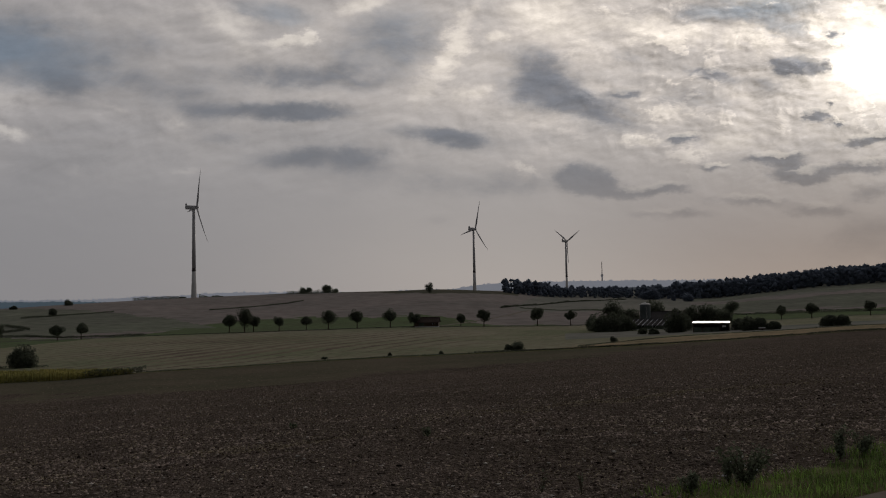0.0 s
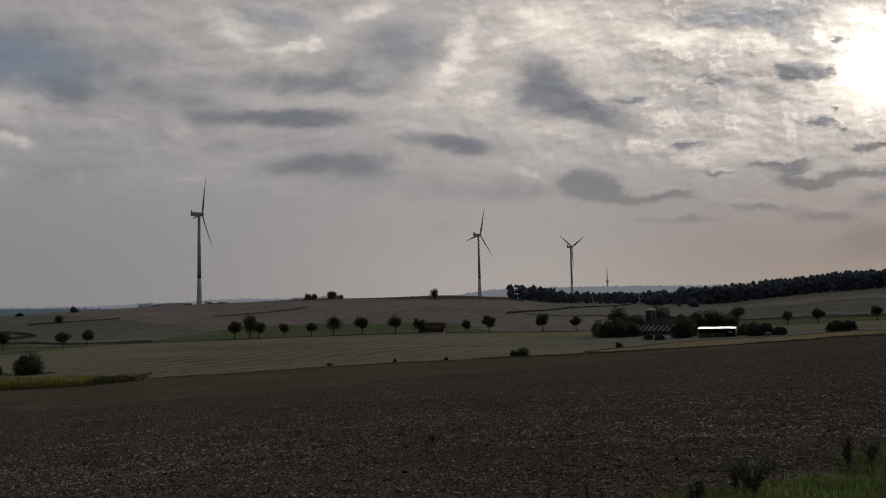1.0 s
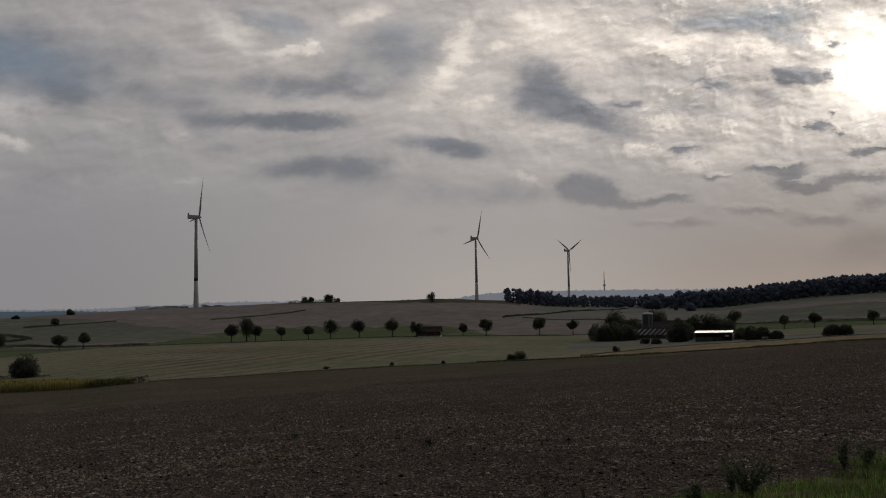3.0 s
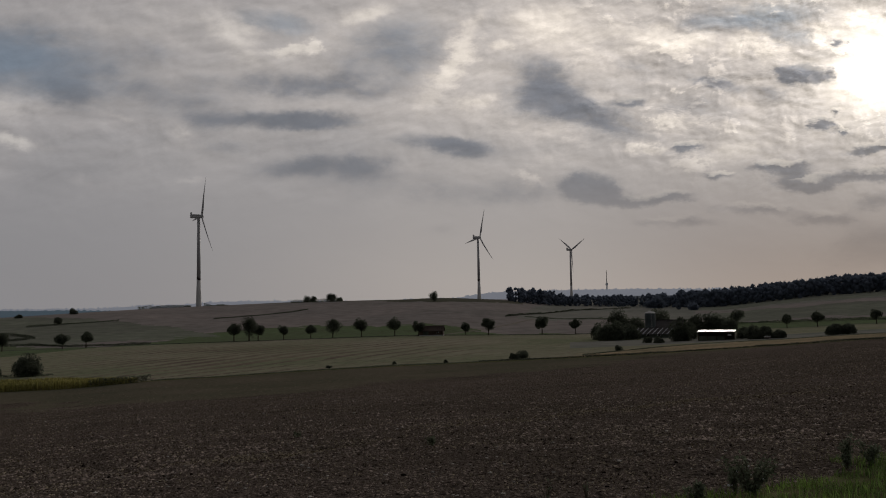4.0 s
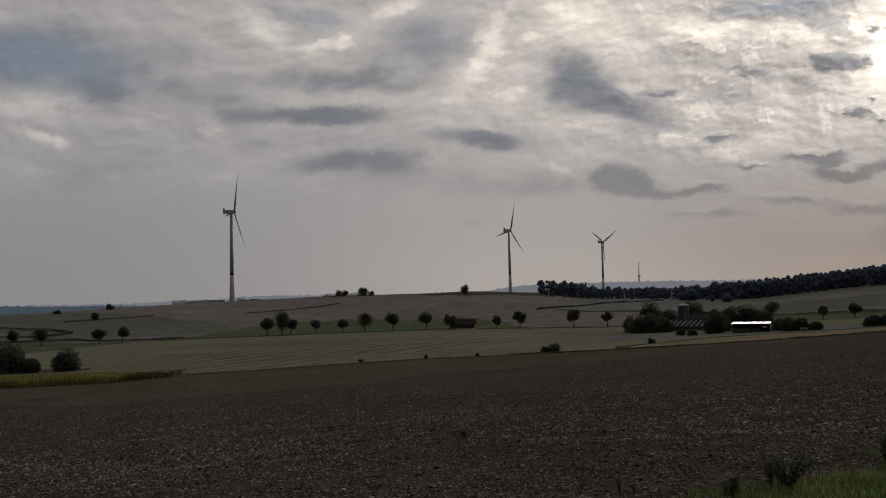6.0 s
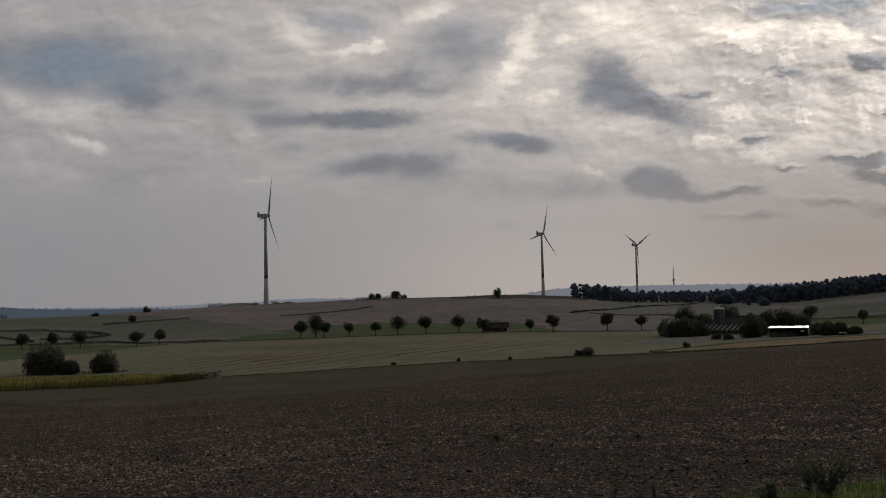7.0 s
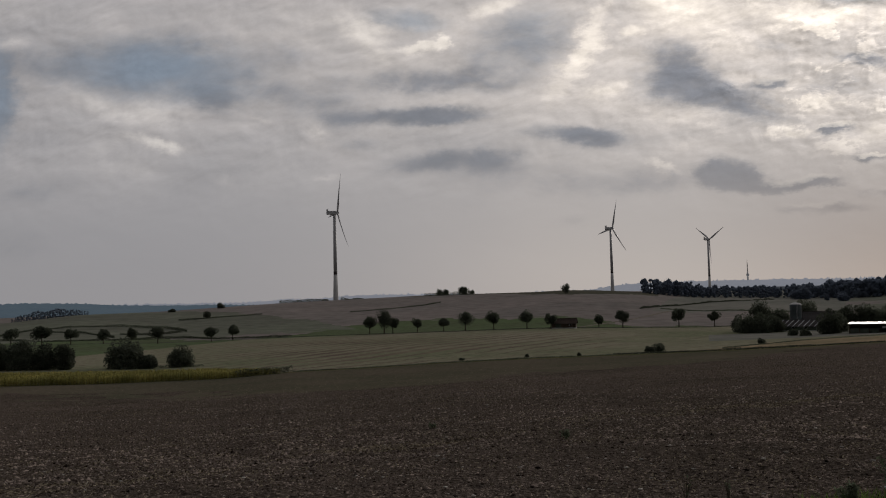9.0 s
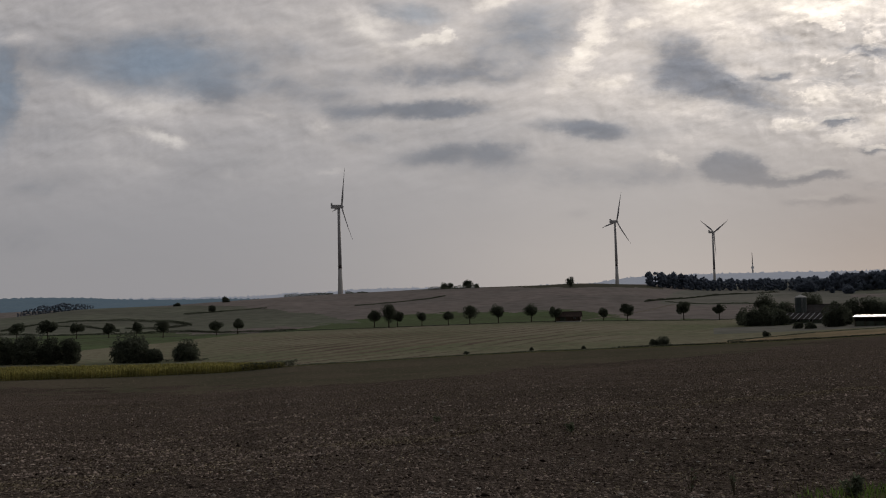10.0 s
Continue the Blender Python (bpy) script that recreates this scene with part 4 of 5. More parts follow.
scrub_line("margin_scrub", "thin weeds along the ploughed field's edge", "scrub", [(-19, 207), (-14, 210), (-7.7, 213), (2.0, 219)], 0.35, 0.9, 40, 0.14, 0.0, "stuff")
scrub_line("margin_scrub", "weedy grass edge in front of the farm", "scrub", [(8.8, 236), (11.3, 252), (14.0, 268), (17.3, 280), (20.5, 284), (28, 290)], 0.3, 1.2, 40, 0.13, 0.15, "stuff")
scrub_line("margin_scrub", "low dark scrub beside the maize", "scrub", [(-28, 250), (-26.5, 251), (-24.6, 250)], 0.7, 1.5, 22, 0.2, 0.2, "stuff")
scrub_line("margin_scrub", "dark weeds closing the end of the maize", "scrub", [(-22.6, 204.5), (-21.0, 205.5), (-19.0, 206.5)], 1.6, 1.2, 60, 0.2, 0.0, "stuff")
for b, d, h, w in [(4.85, 231, 1.9, 5.0), (4.3, 230, 1.3, 3.4), (-3.6, 222, 0.7, 1.1), (-0.2, 221, 0.6, 1.0), (11.1, 256, 1.3, 2.3), (-7.9, 219, 0.5, 2.6)] :
    make_tree(place(b, d), h, w, 0.02, int(900 + b * 7), "small dark bush at the edge of the ploughed field", "small margin bushes", "bush", leaves=1800, leaf=0.15, category="bush", lobes=20, hollow=0.75)


# ---- farm tracks ----
def ribbon(name, label, points, width, mat, lift=0.06):
    fine_pts = [(b0 + (b1 - b0) * s, d0 + (d1 - d0) * s) for (b0, d0), (b1, d1) in zip(points, points[1:]) for s in np.linspace(0, 1, 24, endpoint=False)] + [points[-1]]
    ps = [place(b, d) for b, d in fine_pts]
    bm = bmesh.new()
    rows = []
    for i, p in enumerate(ps):
        way = ps[min(i + 1, len(ps) - 1)] - ps[max(i - 1, 0)]
        side = Vector((way.y, -way.x, 0)).normalized() * width / 2
        row = []
        for s in (-1.15, -0.9, 0, 0.9, 1.15):
            q = p + side * s
            b, d = math.degrees(math.atan2(q.x, q.y)), math.hypot(q.x, q.y)
            row.append(bm.verts.new((q.x, q.y, float(land(b, d)) + (lift if abs(s) < 1 else -0.15))))
        rows.append(row)
    for a, b in zip(rows, rows[1:]):
        for k in range(4):
            bm.faces.new((a[k], a[k + 1], b[k + 1], b[k]))
    return tagged(part(name, bm, mat), label, "track", kind="structure")


# gravel path between the verges, at the foot of the field
bm = bmesh.new()
rows = []
for along in np.arange(-70, 90, 0.5):
    row = []
    for k, w in enumerate((1.0, 1.3, 2.2, 3.1, 4.0, 4.8, 5.1)):
        x, y = 0.85 * along - 0.53 * w, 0.53 * along + 0.85 * w
        edge = k in (0, 6)
        rut = -0.03 if k in (2, 4) else 0.0
        row.append(bm.verts.new((x, y, float(land(math.degrees(math.atan2(x, y)), math.hypot(x, y))) + (-0.1 if edge else 0.035 + rut))))
    rows.append(row)
for a, b in zip(rows, rows[1:]):
    for k in range(6):
        bm.faces.new((a[k], b[k], b[k + 1], a[k + 1]))
tagged(part("path", bm, GRAVEL), "grey gravel farm path beside the field", "path", kind="structure")

ribbon("road", "narrow grey country road lined by trees", [(-42, 446), (-30, 442), (-15, 432), (0, 425), (12, 428), (22, 428), (34, 436)], 4.0, ASPHALT, 0.03)
ribbon("farm_track", "pale gravel farm track climbing the slope", [(-0.2, 428), (3.1, 510), (4.3, 553), (5.7, 634)], 2.4, GRAVEL, 0.08)


# ---- farm buildings ----
def gabled(name, at, turn, label, category, length, depth, eave, ridge, wall_mat, roof_mat, sheets=10, openings=(), over=0.5, strips=0, strip_mat=None):
    """A gabled barn, long side along local x and facing -y: walls, sheeted roof, doors and windows."""
    t = thing(name, at, label, category, "farm buildings", turn)
    L, D = length / 2, depth / 2
    part("plinth", box(-L - 0.05, L + 0.05, -D - 0.05, D + 0.05, -1.2, 0.35), CONCRETE_HAZEFOOT, t)
    w = 0.25
    prof = [(-D, 0.35), (D, 0.35), (D, eave), (0, ridge - 0.15), (-D, eave)]
    for x0, x1 in ((-L, -L + w), (L - w, L)):
        bm = bmesh.new()
        a = [bm.verts.new((x0, y, z)) for y, z in prof]
        b = [bm.verts.new((x1, y, z)) for y, z in prof]
        bm.faces.new(a[::-1])
        bm.faces.new(b)
        for i in range(5):
            bm.faces.new((a[i], a[(i + 1) % 5], b[(i + 1) % 5], b[i]))
        part("gable_wall", bm, wall_mat, t)
    part("back_wall", box(-L + w, L - w, D - w, D, 0.35, eave), wall_mat, t)
    cuts = sorted(openings)
    edges = [-L + w] + [v for o in cuts for v in (o[0] - o[1] / 2, o[0] + o[1] / 2)] + [L - w]
    for x0, x1 in zip(edges[::2], edges[1::2]):
        wall = part("front_wall", box(x0, x1, -D, -D + w, 0.35, eave), wall_mat, t)
        n = max(2, int((x1 - x0) / 0.8))
        for k in range(n):
            bx = x0 + (x1 - x0) * k / n
            part("board", box(bx + 0.02, bx + (x1 - x0) / n - 0.02, -D - 0.03, -D, 0.35, eave - 0.05), wall_mat, wall)
    for x, ow, z0, z1, what in cuts:
        if z0 > 0.36:
            part("wall_below", box(x - ow / 2, x + ow / 2, -D, -D + w, 0.35, z0), wall_mat, t)
        if z1 < eave:
            part("lintel", box(x - ow / 2, x + ow / 2, -D, -D + w, z1, eave), wall_mat, t)
        if what == "window":
            win = part("window", box(x - ow / 2, x + ow / 2, -D + 0.10, -D + 0.13, z0, z1), GLASS, t)
            for sx in (-1, 1):
                part("window_frame", box(x + sx * ow / 2 - 0.06, x + sx * ow / 2 + 0.06, -D - 0.02, -D + 0.1, z0, z1), SHEET, win)
        if what == "door":
            part("door", box(x - ow / 2 + 0.03, x + ow / 2 - 0.03, -D + 0.08, -D + 0.14, z0, z1 - 0.03), DARKGREEN, t)
    run, rise = D + over, (ridge - eave) * (D + over) / D
    tilt = math.atan2(ridge - eave, D)
    span = math.hypot(run, rise)
    wide = (length + 2 * over) / sheets
    for side in (-1, 1):
        roof = part("roof", box(-L - over, L + over, -span, 0, -0.10, -0.02), roof_mat, t)
        roof.matrix_local = Matrix.Translation((0, 0, ridge)) @ Matrix.Rotation(0 if side == -1 else math.pi, 4, "Z") @ Matrix.Rotation(tilt, 4, "X")
        sheet = mesh_of("sheet", *corrugated(wide, span), roof_mat)
        for k in range(sheets):
            clear_strip = strips and k % strips == strips // 2 and side == -1
            if clear_strip:
                part("sheet", sheet, None, roof).matrix_local = Matrix.Translation((-L - over + wide * (k + 0.5), 0, 0))
            sh = part("skylight" if clear_strip else "sheet", sheet if not clear_strip else mesh_of("skylight", *corrugated(wide * 0.36, span), strip_mat), None, roof)
            sh.matrix_local = Matrix.Translation((-L - over + wide * (k + 0.5), 0, 0.03 if clear_strip else 0))
    bm = bmesh.new()
    tube(bm, (-L - over, 0, ridge + 0.02), (L + over, 0, ridge + 0.02), 0.16, 0.16, 8)
    part("ridge_cap", bm, roof_mat, t)
    return t


def corrugated(width, span):
    xs = np.linspace(-width / 2 + 0.01, width / 2 - 0.01, 9)
    v = [(x, y, 0.03 * math.cos(k * math.pi)) for y in (-span, 0) for k, x in enumerate(xs)]
    return np.array(v), [(k, k + 1, k + 10, k + 9) for k in range(8)]


def facing(b, d, slack=0.0):
    """Turn about z that sets a building's long side square to the bearing."""
    return -b + slack


gabled("field_barn", place(-1.08, 417), facing(-1.08, 417, -6), "low weathered wooden barn with a dark tiled roof by the road", "barn", 11.4, 7.0, 2.5, 4.6, PLANK, TILE, 12,
       [(-2.5, 2.6, 0.36, 2.2, "door"), (3.2, 0.9, 1.2, 1.9, "window")])
gabled("stable", place(13.37, 350), facing(13.37, 350, -20), "long dark farm shed with pale skylight strips in its roof", "farm shed", 16.5, 13.0, 1.9, 3.9, DARKGREEN, FIBRE, 27,
       [(-5, 2.2, 0.36, 1.8, "door"), (0, 1.2, 1.0, 1.6, "window"), (4.5, 1.2, 1.0, 1.6, "window")], strips=3, strip_mat=SKYLIGHT)
gabled("farm_barn", place(14.3, 372), facing(14.3, 372, 8), "grey-roofed farm barn behind the shed", "barn", 13.0, 9.0, 3.6, 6.4, PLASTER, FIBRE, 14, [(0, 2.4, 0.36, 2.6, "door")])

# open-fronted hall with a bright sheet roof
hall = thing("machine_hall", place(17.25, 306), "open-fronted farm hall with a bright white sheet roof", "farm hall", "farm buildings", facing(17.25, 306, -3))
for x in (-6.6, -3.3, 0, 3.3, 6.6):
    for y in (-4.0, 4.0):
        part("post", box(x - 0.12, x + 0.12, y - 0.12, y + 0.12, -0.8, 2.8 if y < 0 else 3.25), PLANK, hall)
part("back_wall", box(-6.7, 6.7, 4.13, 4.28, -0.8, 3.2), DARKGREEN, hall)
for x in (-6.75, 6.75):
    part("side_wall", box(x - 0.08, x + 0.08, -3.85, 4.1, -0.8, 2.6), DARKGREEN, hall)
part("front_beam", box(-6.8, 6.8, -4.25, -4.05, 2.45, 2.75), PLANK, hall)
part("half_wall", box(-6.6, 3.0, -3.85, -3.72, -0.6, 1.5), DARKGREEN, hall)
part("white_panel", box(4.2, 5.6, -4.18, -4.13, 1.55, 2.1), SHEET, hall, "small white panel under the roof")
roof = part("roof", box(-7.1, 7.1, -5.0, 5.0, -0.08, -0.02), SHEET, hall)
roof.matrix_local = Matrix.Translation((0, 0, 3.1)) @ Matrix.Rotation(radians(1.7), 4, "X")
sheet = mesh_of("sheet", *corrugated(14.2 / 14, 10.0), SHEET)
for k in range(14):
    part("sheet", sheet, None, roof).matrix_local = Matrix.Translation((-7.1 + 14.2 / 14 * (k + 0.5), 5.0, 0.02))

hall.scale = (0.86, 1.0, 1.0)

# small farm trailer parked in the yard
trailer = thing("farm_trailer", place(20.25, 296), "small pale farm trailer parked by the bushes", "trailer", "", facing(20.25, 296, 12))
part("body", box(-1.4, 1.4, -0.8, 0.8, 0.55, 1.15, 0.04), PLASTER, trailer)
part("tarp", box(-1.45, 1.45, -0.85, 0.85, 1.15, 1.32, 0.06), SHEET, trailer, "pale tarpaulin")
bm = bmesh.new()
tube(bm, (1.4, 0, 0.6), (2.4, 0, 0.45), 0.05, 0.04, 6)
part("drawbar", bm, BAND, trailer)
trailer.scale = (0.7, 0.7, 0.7)
for y in (-0.82, 0.82):
    bm = lathe([(0.3, -0.09), (0.34, -0.05), (0.34, 0.05), (0.3, 0.09)], 20)
    bmesh.ops.transform(bm, matrix=Matrix.Translation((0, y, 0.34)) @ Matrix.Rotation(radians(90), 4, "X"), verts=bm.verts[:])
    part("wheel", bm, BAND, trailer)

# feed silo with a pale conical cap
silo = thing("silo", place(13.18, 368), "green-grey steel farm silo with a pale conical cap", "silo")
part("shell", lathe([(2.15, -1.0)] + [(2.15 + (0.05 if k % 2 else 0.0), 0.3 + 0.62 * k) for k in range(16)], 36), SILO, silo)
part("cap", lathe([(2.3, 9.55), (2.25, 9.7), (1.4, 10.15), (0.35, 10.45), (0.3, 10.6)], 36), CONCRETE_HAZEFOOT, silo, "pale metal cap")
bm = bmesh.new()
for sx in (-0.22, 0.22):
    tube(bm, (sx, -2.35, 0.2), (sx, -2.35, 9.8), 0.03, 0.03, 5)
for k in range(24):
    tube(bm, (-0.22, -2.35, 0.6 + 0.38 * k), (0.22, -2.35, 0.6 + 0.38 * k), 0.02, 0.02, 5)
part("ladder", bm, STEEL, silo)

# ---- maize at the foot of the ploughed field ----
vs, fs, n = [], [], 0
plants = []
for b in np.arange(-43, -19.7, 0.09):
    d0 = float(np.interp(b, *EDGE_R)) + 0.6
    d1 = d0 + float(np.interp(b, [-43, -36.7, -23.7, -21, -19.6], [22, 21, 13, 6, 1.5]))
    for d in np.arange(d0, d1, 0.75):
        plants.append((b + rng.uniform(-0.04, 0.04), d + rng.uniform(-0.12, 0.12)))
plants = np.array(plants)
base = np.stack([plants[:, 1] * np.sin(np.radians(plants[:, 0])), plants[:, 1] * np.cos(np.radians(plants[:, 0])), land(plants[:, 0], plants[:, 1]) - 0.05], -1)
tallness = rng.uniform(1.3, 1.7, len(plants)) * np.interp(plants[:, 0], [-43, -24, -19.6], [1.0, 0.95, 0.55])
for k in range(6):
    q = 0.2 + 0.15 * k
    a = rng.uniform(0, 2 * math.pi, len(plants))
    out = np.stack([np.cos(a), np.sin(a), 0 * a], -1)
    side = np.stack([-np.sin(a), np.cos(a), 0 * a], -1)
    foot = base + np.array([0, 0, 1]) * (tallness * q)[:, None]
    knee = foot + out * 0.26 + np.array([0, 0, 0.30])
    tip = foot + out * 0.62 + np.array([0, 0, 0.08])
    v = np.stack([foot, knee - side * 0.055, tip, knee + side * 0.055], 1).reshape(-1, 3)
    vs.append(v)
    fs.append(np.arange(len(v)).reshape(-1, 4) + n)
    n += len(v)
a = rng.uniform(0, math.pi, len(plants))
side = np.stack([np.cos(a), np.sin(a), 0 * a], -1) * 0.05
topv = base + np.array([0, 0, 1]) * (tallness * 1.18)[:, None]
vs.append(np.stack([base - side, base + side, topv + side * 1.8, topv - side * 1.8], 1).reshape(-1, 3))
fs.append(np.arange(4 * len(plants)).reshape(-1, 4) + n)
tagged(part("maize", mesh_of("maize", np.concatenate(vs), np.concatenate(fs), CORN), None), "ripening yellow-green maize standing in rows", "maize", kind="stuff")


# ---- clods and stones on the ploughed soil ----
def lumps(name, label, count, d_lo, d_hi, s_lo, s_hi, mat, squash=0.6, grow=0.0, simple=False):
    d = d_lo * (d_hi / d_lo) ** rng.uniform(0, 1, count)
    b = rng.uniform(-41, 33, count)
    x, y = d * np.sin(np.radians(b)), d * np.cos(np.radians(b))
    thick = 0.35 * value_noise(x, y, 2.4, 31) + 0.35 * value_noise(x, y, 9.0, 32) + rng.uniform(-0.9, 0.9, count)
    far_side = np.interp(b, [-40, -24, -17.6, -10.6, -3.2, 4.3, 12, 30], [150, 120, 92, 106, 130, 158, 200, 260]) + 12 * value_noise(x, y, 16.0, 16)
    keep = (thick > -0.35) & (d < far_side + rng.uniform(-45, 45, count)) & (across(x, y) > 6.35 + 0.3 * value_noise(x, y, 0.6, 44))
    d, b, x, y = d[keep], b[keep], x[keep], y[keep]
    m = len(d)
    s = s_lo * (s_hi / s_lo) ** (rng.uniform(0, 1, m) ** 2.2) * (1 + grow * d)
    z = land(b, d) + relief(x, y) + s * squash * 0.25
    if simple:                     # half-buried lumps: a ring of five and a crooked top
        octa = np.array([(math.cos(k * 1.2566), math.sin(k * 1.2566), -0.2) for k in range(5)] + [(0.1, 0.0, 0.9)])
        faces = np.array([(k, (k + 1) % 5, 5) for k in range(5)])
    else:
        octa = np.array([(1, 0, 0), (0, 1, 0), (-1, 0, 0), (0, -1, 0), (0, 0, 1), (0, 0, -1), (0.7, 0.7, 0.45), (-0.6, 0.7, 0.5), (-0.7, -0.65, 0.4), (0.65, -0.7, 0.5)])
        faces = np.array([(0, 6, 4), (6, 1, 4), (1, 7, 4), (7, 2, 4), (2, 8, 4), (8, 3, 4), (3, 9, 4), (9, 0, 4), (0, 1, 6), (1, 2, 7), (2, 3, 8), (3, 0, 9), (1, 0, 5), (2, 1, 5), (3, 2, 5), (0, 3, 5)])
    corners = len(octa)
    v = octa[None] * rng.uniform(0.65, 1.3, (m, corners, 1)) * (s[:, None] * np.stack([rng.uniform(0.7, 1.5, m), rng.uniform(0.7, 1.3, m), squash * rng.uniform(0.6, 1.3, m)], -1))[:, None, :]
    a = rng.uniform(0, 2 * math.pi, m)[:, None]
    vx, vy = v[..., 0] * np.cos(a) - v[..., 1] * np.sin(a), v[..., 0] * np.sin(a) + v[..., 1] * np.cos(a)
    v = np.stack([vx + x[:, None], vy + y[:, None], v[..., 2] + z[:, None]], -1)
    f = (faces[None] + corners * np.arange(m)[:, None, None]).reshape(-1, 3)
    return tagged(part(name, mesh_of(name, v.reshape(-1, 3), f, mat), None), label, name.split("_")[-1], kind="stuff")


lumps("soil_clods", "crumbly brown clods on ploughed soil", 20000, 7.5, 34, 0.008, 0.036, CLOD, 0.6)
lumps("soil_crumbs", "fine crumbs of brown ploughed soil", 70000, 7.5, 34, 0.007, 0.020, CLOD, 0.7, 0.01, simple=True)
lumps("soil_clods", "coarse brown clods across the ploughed field", 110000, 15, 190, 0.010, 0.040, CLOD, 0.8, 0.006, simple=True)
lumps("field_stones", "pale stones scattered on ploughed soil", 4200, 8, 130, 0.006, 0.036, STONE, 0.5, 0.006)


# straw left lying on the soil
count = 110000
d = 8 * (190 / 8) ** rng.uniform(0, 1, count)
b = rng.uniform(-41, 33, count)
swath = np.interp(b, [-41, -24, -10.6, 0.4, 18.5, 33], [13.4, 15.1, 16.9, 20.7, 27.7, 36])      # a paler strip crosses the field
d = np.where(np.arange(count) % 6 == 0, swath * (1 + rng.normal(0, 0.035, count)), d)
x, y = d * np.sin(np.radians(b)), d * np.cos(np.radians(b))
keep = (value_noise(x, y, 1.6, 61) + 0.8 * value_noise(x, y, 7.0, 62) + rng.uniform(-1.2, 1.2, count) > 0.0) & (across(x, y) > 6.35 + 0.3 * value_noise(x, y, 0.6, 44))
d, b, x, y = d[keep], b[keep], x[keep], y[keep]
a = rng.uniform(0, 2 * math.pi, len(d))
half = rng.uniform(0.006, 0.020, len(d)) * (1 + 0.012 * d)
wide = 0.006 * (1 + 0.035 * d)
z = land(b, d) + relief(x, y) + 0.035 + rng.uniform(-0.01, 0.03, len(d))
lift = rng.normal(0, 0.35, len(d)) * half
ax, ay = np.cos(a) * half, np.sin(a) * half
sx, sy = -np.sin(a) * wide, np.cos(a) * wide
v = np.stack([np.stack([x - ax - sx, y - ay - sy, z - lift], -1), np.stack([x + ax - sx, y + ay - sy, z + lift], -1), np.stack([x + ax + sx, y + ay + sy, z + lift + wide], -1), np.stack([x - ax + sx, y - ay + sy, z - lift + wide], -1)], 1)
tagged(part("straw_litter", mesh_of("straw_litter", v.reshape(-1, 3), np.arange(4 * len(d)).reshape(-1, 4), STRAW), None), "pale straw scraps lying on ploughed soil", "straw", kind="stuff")


# ---- grass verge and weeds in the near corner ----
def blades(name, label, spots, h_lo, h_hi, w, mat, lean=0.5):
    """Grass blades of two bent segments at spots (bearing, distance)."""
    b, d = spots[:, 0], spots[:, 1]
    m = len(b)
    root = np.stack([d * np.sin(np.radians(b)), d * np.cos(np.radians(b)), land(b, d) - 0.01], -1)
    h = rng.uniform(h_lo, h_hi, m)[:, None]
    a = rng.uniform(0, 2 * math.pi, m)
    out = np.stack([np.cos(a), np.sin(a), 0 * a], -1)
    side = np.stack([-np.sin(a), np.cos(a), 0 * a], -1) * w
    bend = rng.uniform(0.1, lean, m)[:, None]
    mid_p = root + out * h * bend * 0.35 + np.array([0, 0, 1]) * h * 0.6
    tip = root + out * h * bend * 1.2 + np.array([0, 0, 1]) * h * rng.uniform(0.75, 1.0, (m, 1))
    v = np.stack([root - side, root + side, mid_p + side * 0.8, mid_p - side * 0.8, tip], 1).reshape(-1, 3)
    k = 5 * np.arange(m)[:, None]
    f = np.concatenate([np.concatenate([k, k + 1, k + 2], 1), np.concatenate([k, k + 2, k + 3], 1), np.concatenate([k + 3, k + 2, k + 4], 1)])
    return tagged(part(name, mesh_of(name, v, f, mat), None), label, "grass", kind="stuff")


def verge_spots(count, w_lo, w_hi, s_lo, s_hi, ragged):
    """Random places on the verge, w across and s along the path, as (bearing, distance)."""
    w, along = rng.uniform(w_lo, w_hi, count), rng.uniform(s_lo, s_hi, count)
    w = w + 0.5 * value_noise(along, w * 0, 1.3, 45) + 0.25 * value_noise(along, w * 0, 0.4, 46)
    x, y = 0.85 * along - 0.53 * w, 0.53 * along + 0.85 * w
    keep = value_noise(x, y, 0.4, 41) + 0.5 * value_noise(x, y, 1.3, 42) + rng.uniform(-0.6, 0.6, count) > ragged
    return np.stack([np.degrees(np.arctan2(x, y)), np.hypot(x, y)], -1)[keep]


blades("verge_grass", "fresh green grass on the field verge", verge_spots(56000, 4.95, 6.5, -14, 24, -0.02), 0.03, 0.15, 0.0045, GRASS, 1.0)
blades("dry_grass", "dry straw-coloured grass at the verge's edge", verge_spots(9000, 5.6, 6.9, -14, 24, 0.0), 0.05, 0.18, 0.003, DRY, 0.9)
blades("verge_grass", "short green grass beside the farm path", verge_spots(9000, -2.0, 1.0, -7, 9, -0.3), 0.04, 0.12, 0.004, GRASS)


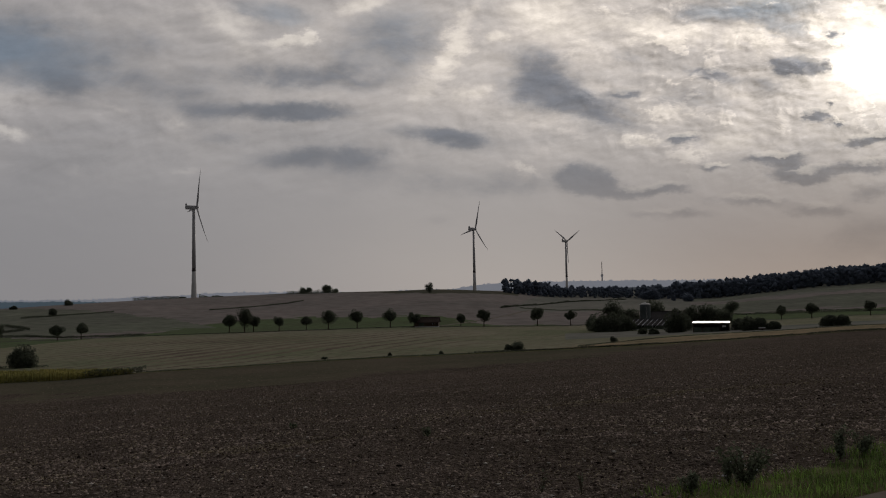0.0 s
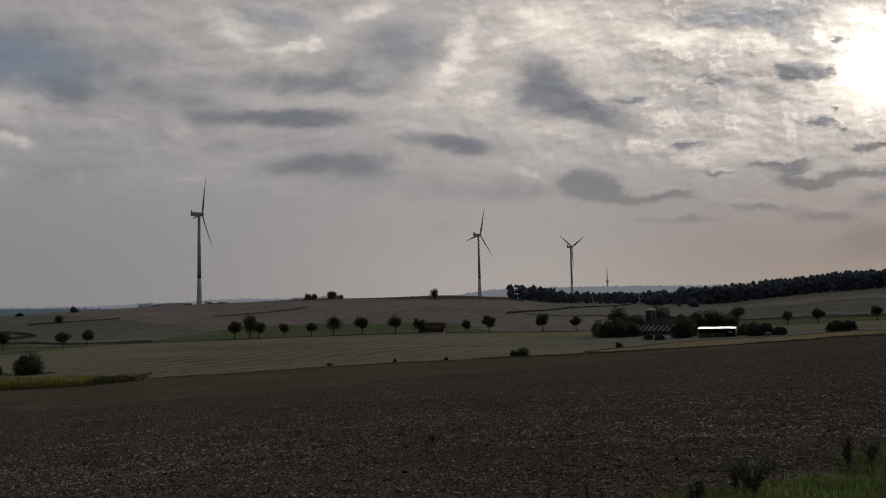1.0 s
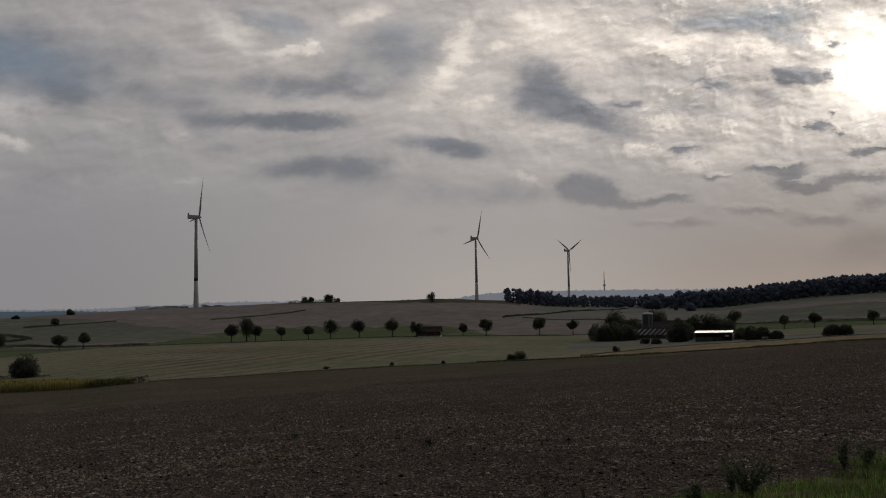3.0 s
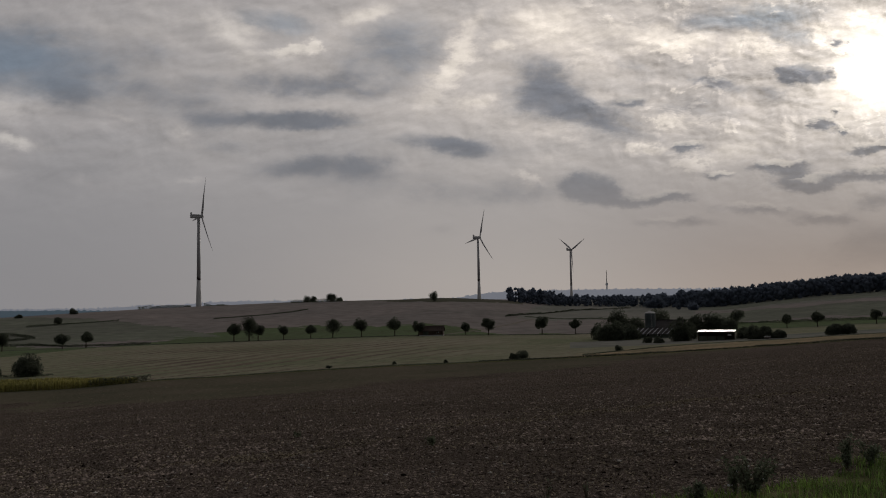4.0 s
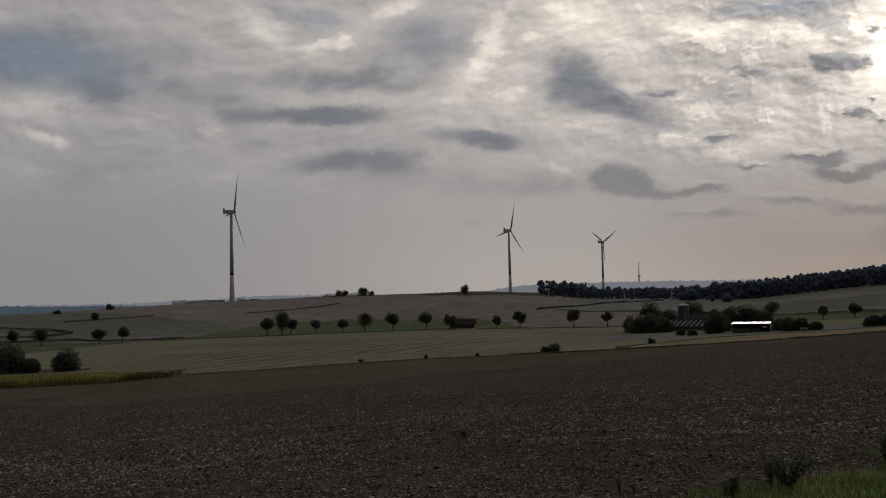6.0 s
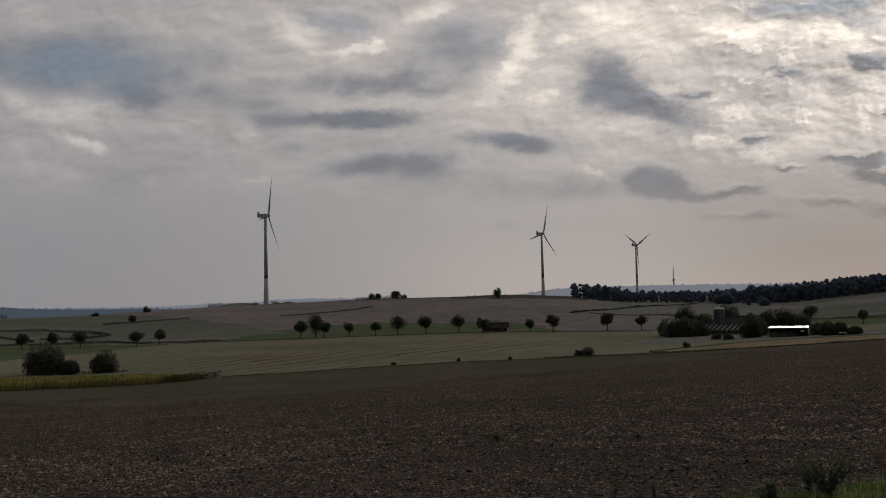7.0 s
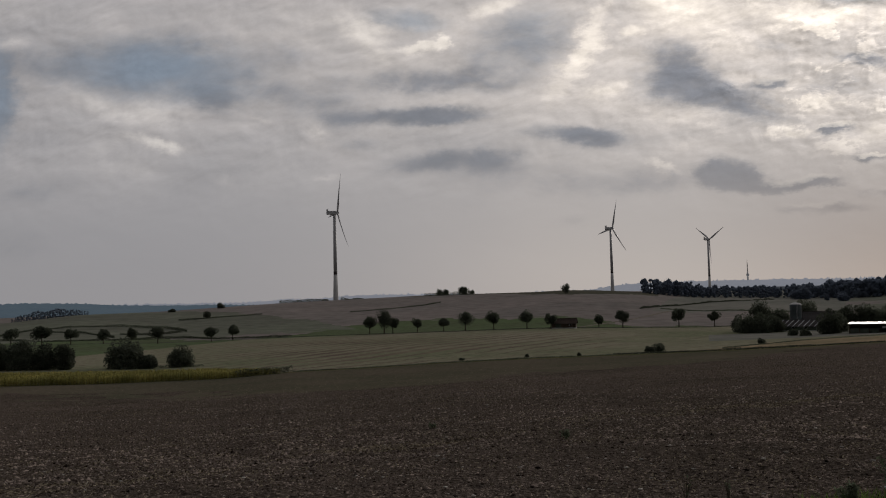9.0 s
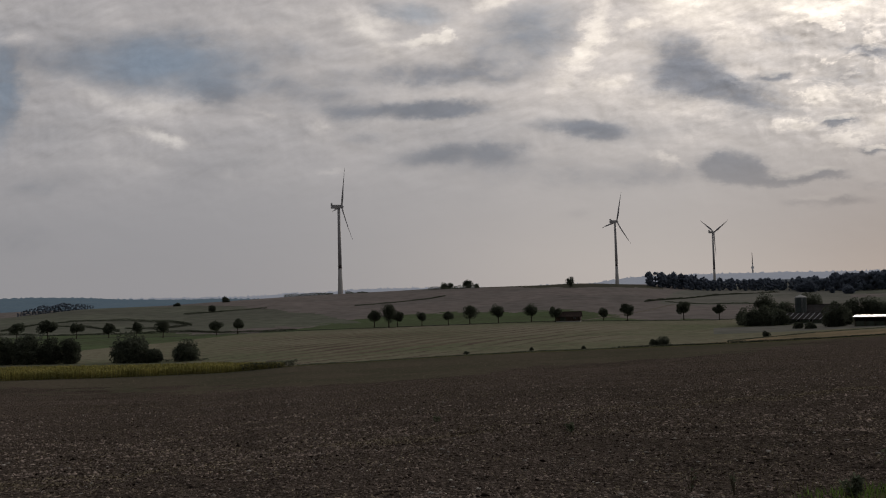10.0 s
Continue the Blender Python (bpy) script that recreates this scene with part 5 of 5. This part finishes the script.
def make_weed(at, h, spread, stems, seed, label, mat=WEED, leafy=70, leaf=0.019):
    gen = np.random.default_rng(seed)
    t = thing("weed", at, label, "weed", "weeds on the field")
    for k in range(stems):
        a = gen.uniform(0, 2 * math.pi)
        tip = Vector((math.cos(a) * spread * gen.uniform(0.2, 1), math.sin(a) * spread * gen.uniform(0.2, 1), h * gen.uniform(0.6, 1)))
        bm = bmesh.new()
        knee = tip * 0.5 + Vector((0, 0, 0.06 * h))
        tube(bm, (0, 0, -0.03), knee, 0.006, 0.005, 5)
        tube(bm, knee, tip, 0.005, 0.002, 5)
        stem = part("stem", bm, STALK, t)
        if leafy:
            s = gen.uniform(0.15, 1.0, leafy)[:, None]
            pts = np.array(tip)[None] * s + gen.normal(0, 0.022, (leafy, 3))
            v, f = leaf_quads(pts, leaf, gen)
            part("leaves", mesh_of("leaves", v, f, mat), None, stem)
    return t


def seed_heads(weed, h, spread, count, seed):
    gen = np.random.default_rng(seed)
    for k in range(count):
        bm = bmesh.new()
        bmesh.ops.create_icosphere(bm, subdivisions=1, radius=gen.uniform(0.009, 0.016))
        bmesh.ops.translate(bm, verts=bm.verts[:], vec=(gen.uniform(-spread, spread), gen.uniform(-spread, spread), h * gen.uniform(0.35, 0.95)))
        part("seed_head", bm, SHEET, weed, "pale fluffy seed head")


THISTLE = "grey-green leafy thistle at the edge of the soil"
seed_heads(make_weed(place(18.9, 9.75), 0.42, 0.30, 18, 1, THISTLE), 0.4, 0.13, 5, 71)
seed_heads(make_weed(place(18.0, 9.85), 0.30, 0.14, 5, 2, THISTLE), 0.25, 0.09, 4, 72)
make_weed(place(24.4, 11.6), 0.42, 0.12, 6, 3, "tall dark weed rising from the verge grass", leaf=0.022)
make_weed(place(25.6, 11.9), 0.36, 0.12, 5, 4, "tall dark weed rising from the verge grass", leaf=0.022)
make_weed(place(-1.25, 17), 0.16, 0.12, 6, 5, "small leafy weed on bare soil")
make_weed(place(-9.9, 21), 0.14, 0.16, 5, 6, "small leafy weed on bare soil")
make_weed(place(6.2, 9.7), 0.24, 0.10, 4, 7, "thin dark stalks on bare soil", leafy=3, leaf=0.02)
make_weed(place(8.8, 9.6), 0.22, 0.10, 4, 8, "thin dark stalks on bare soil", leafy=3, leaf=0.02)
make_weed(place(15.6, 9.4), 0.20, 0.12, 5, 9, "small yellowing weed by the verge", leaf=0.022)
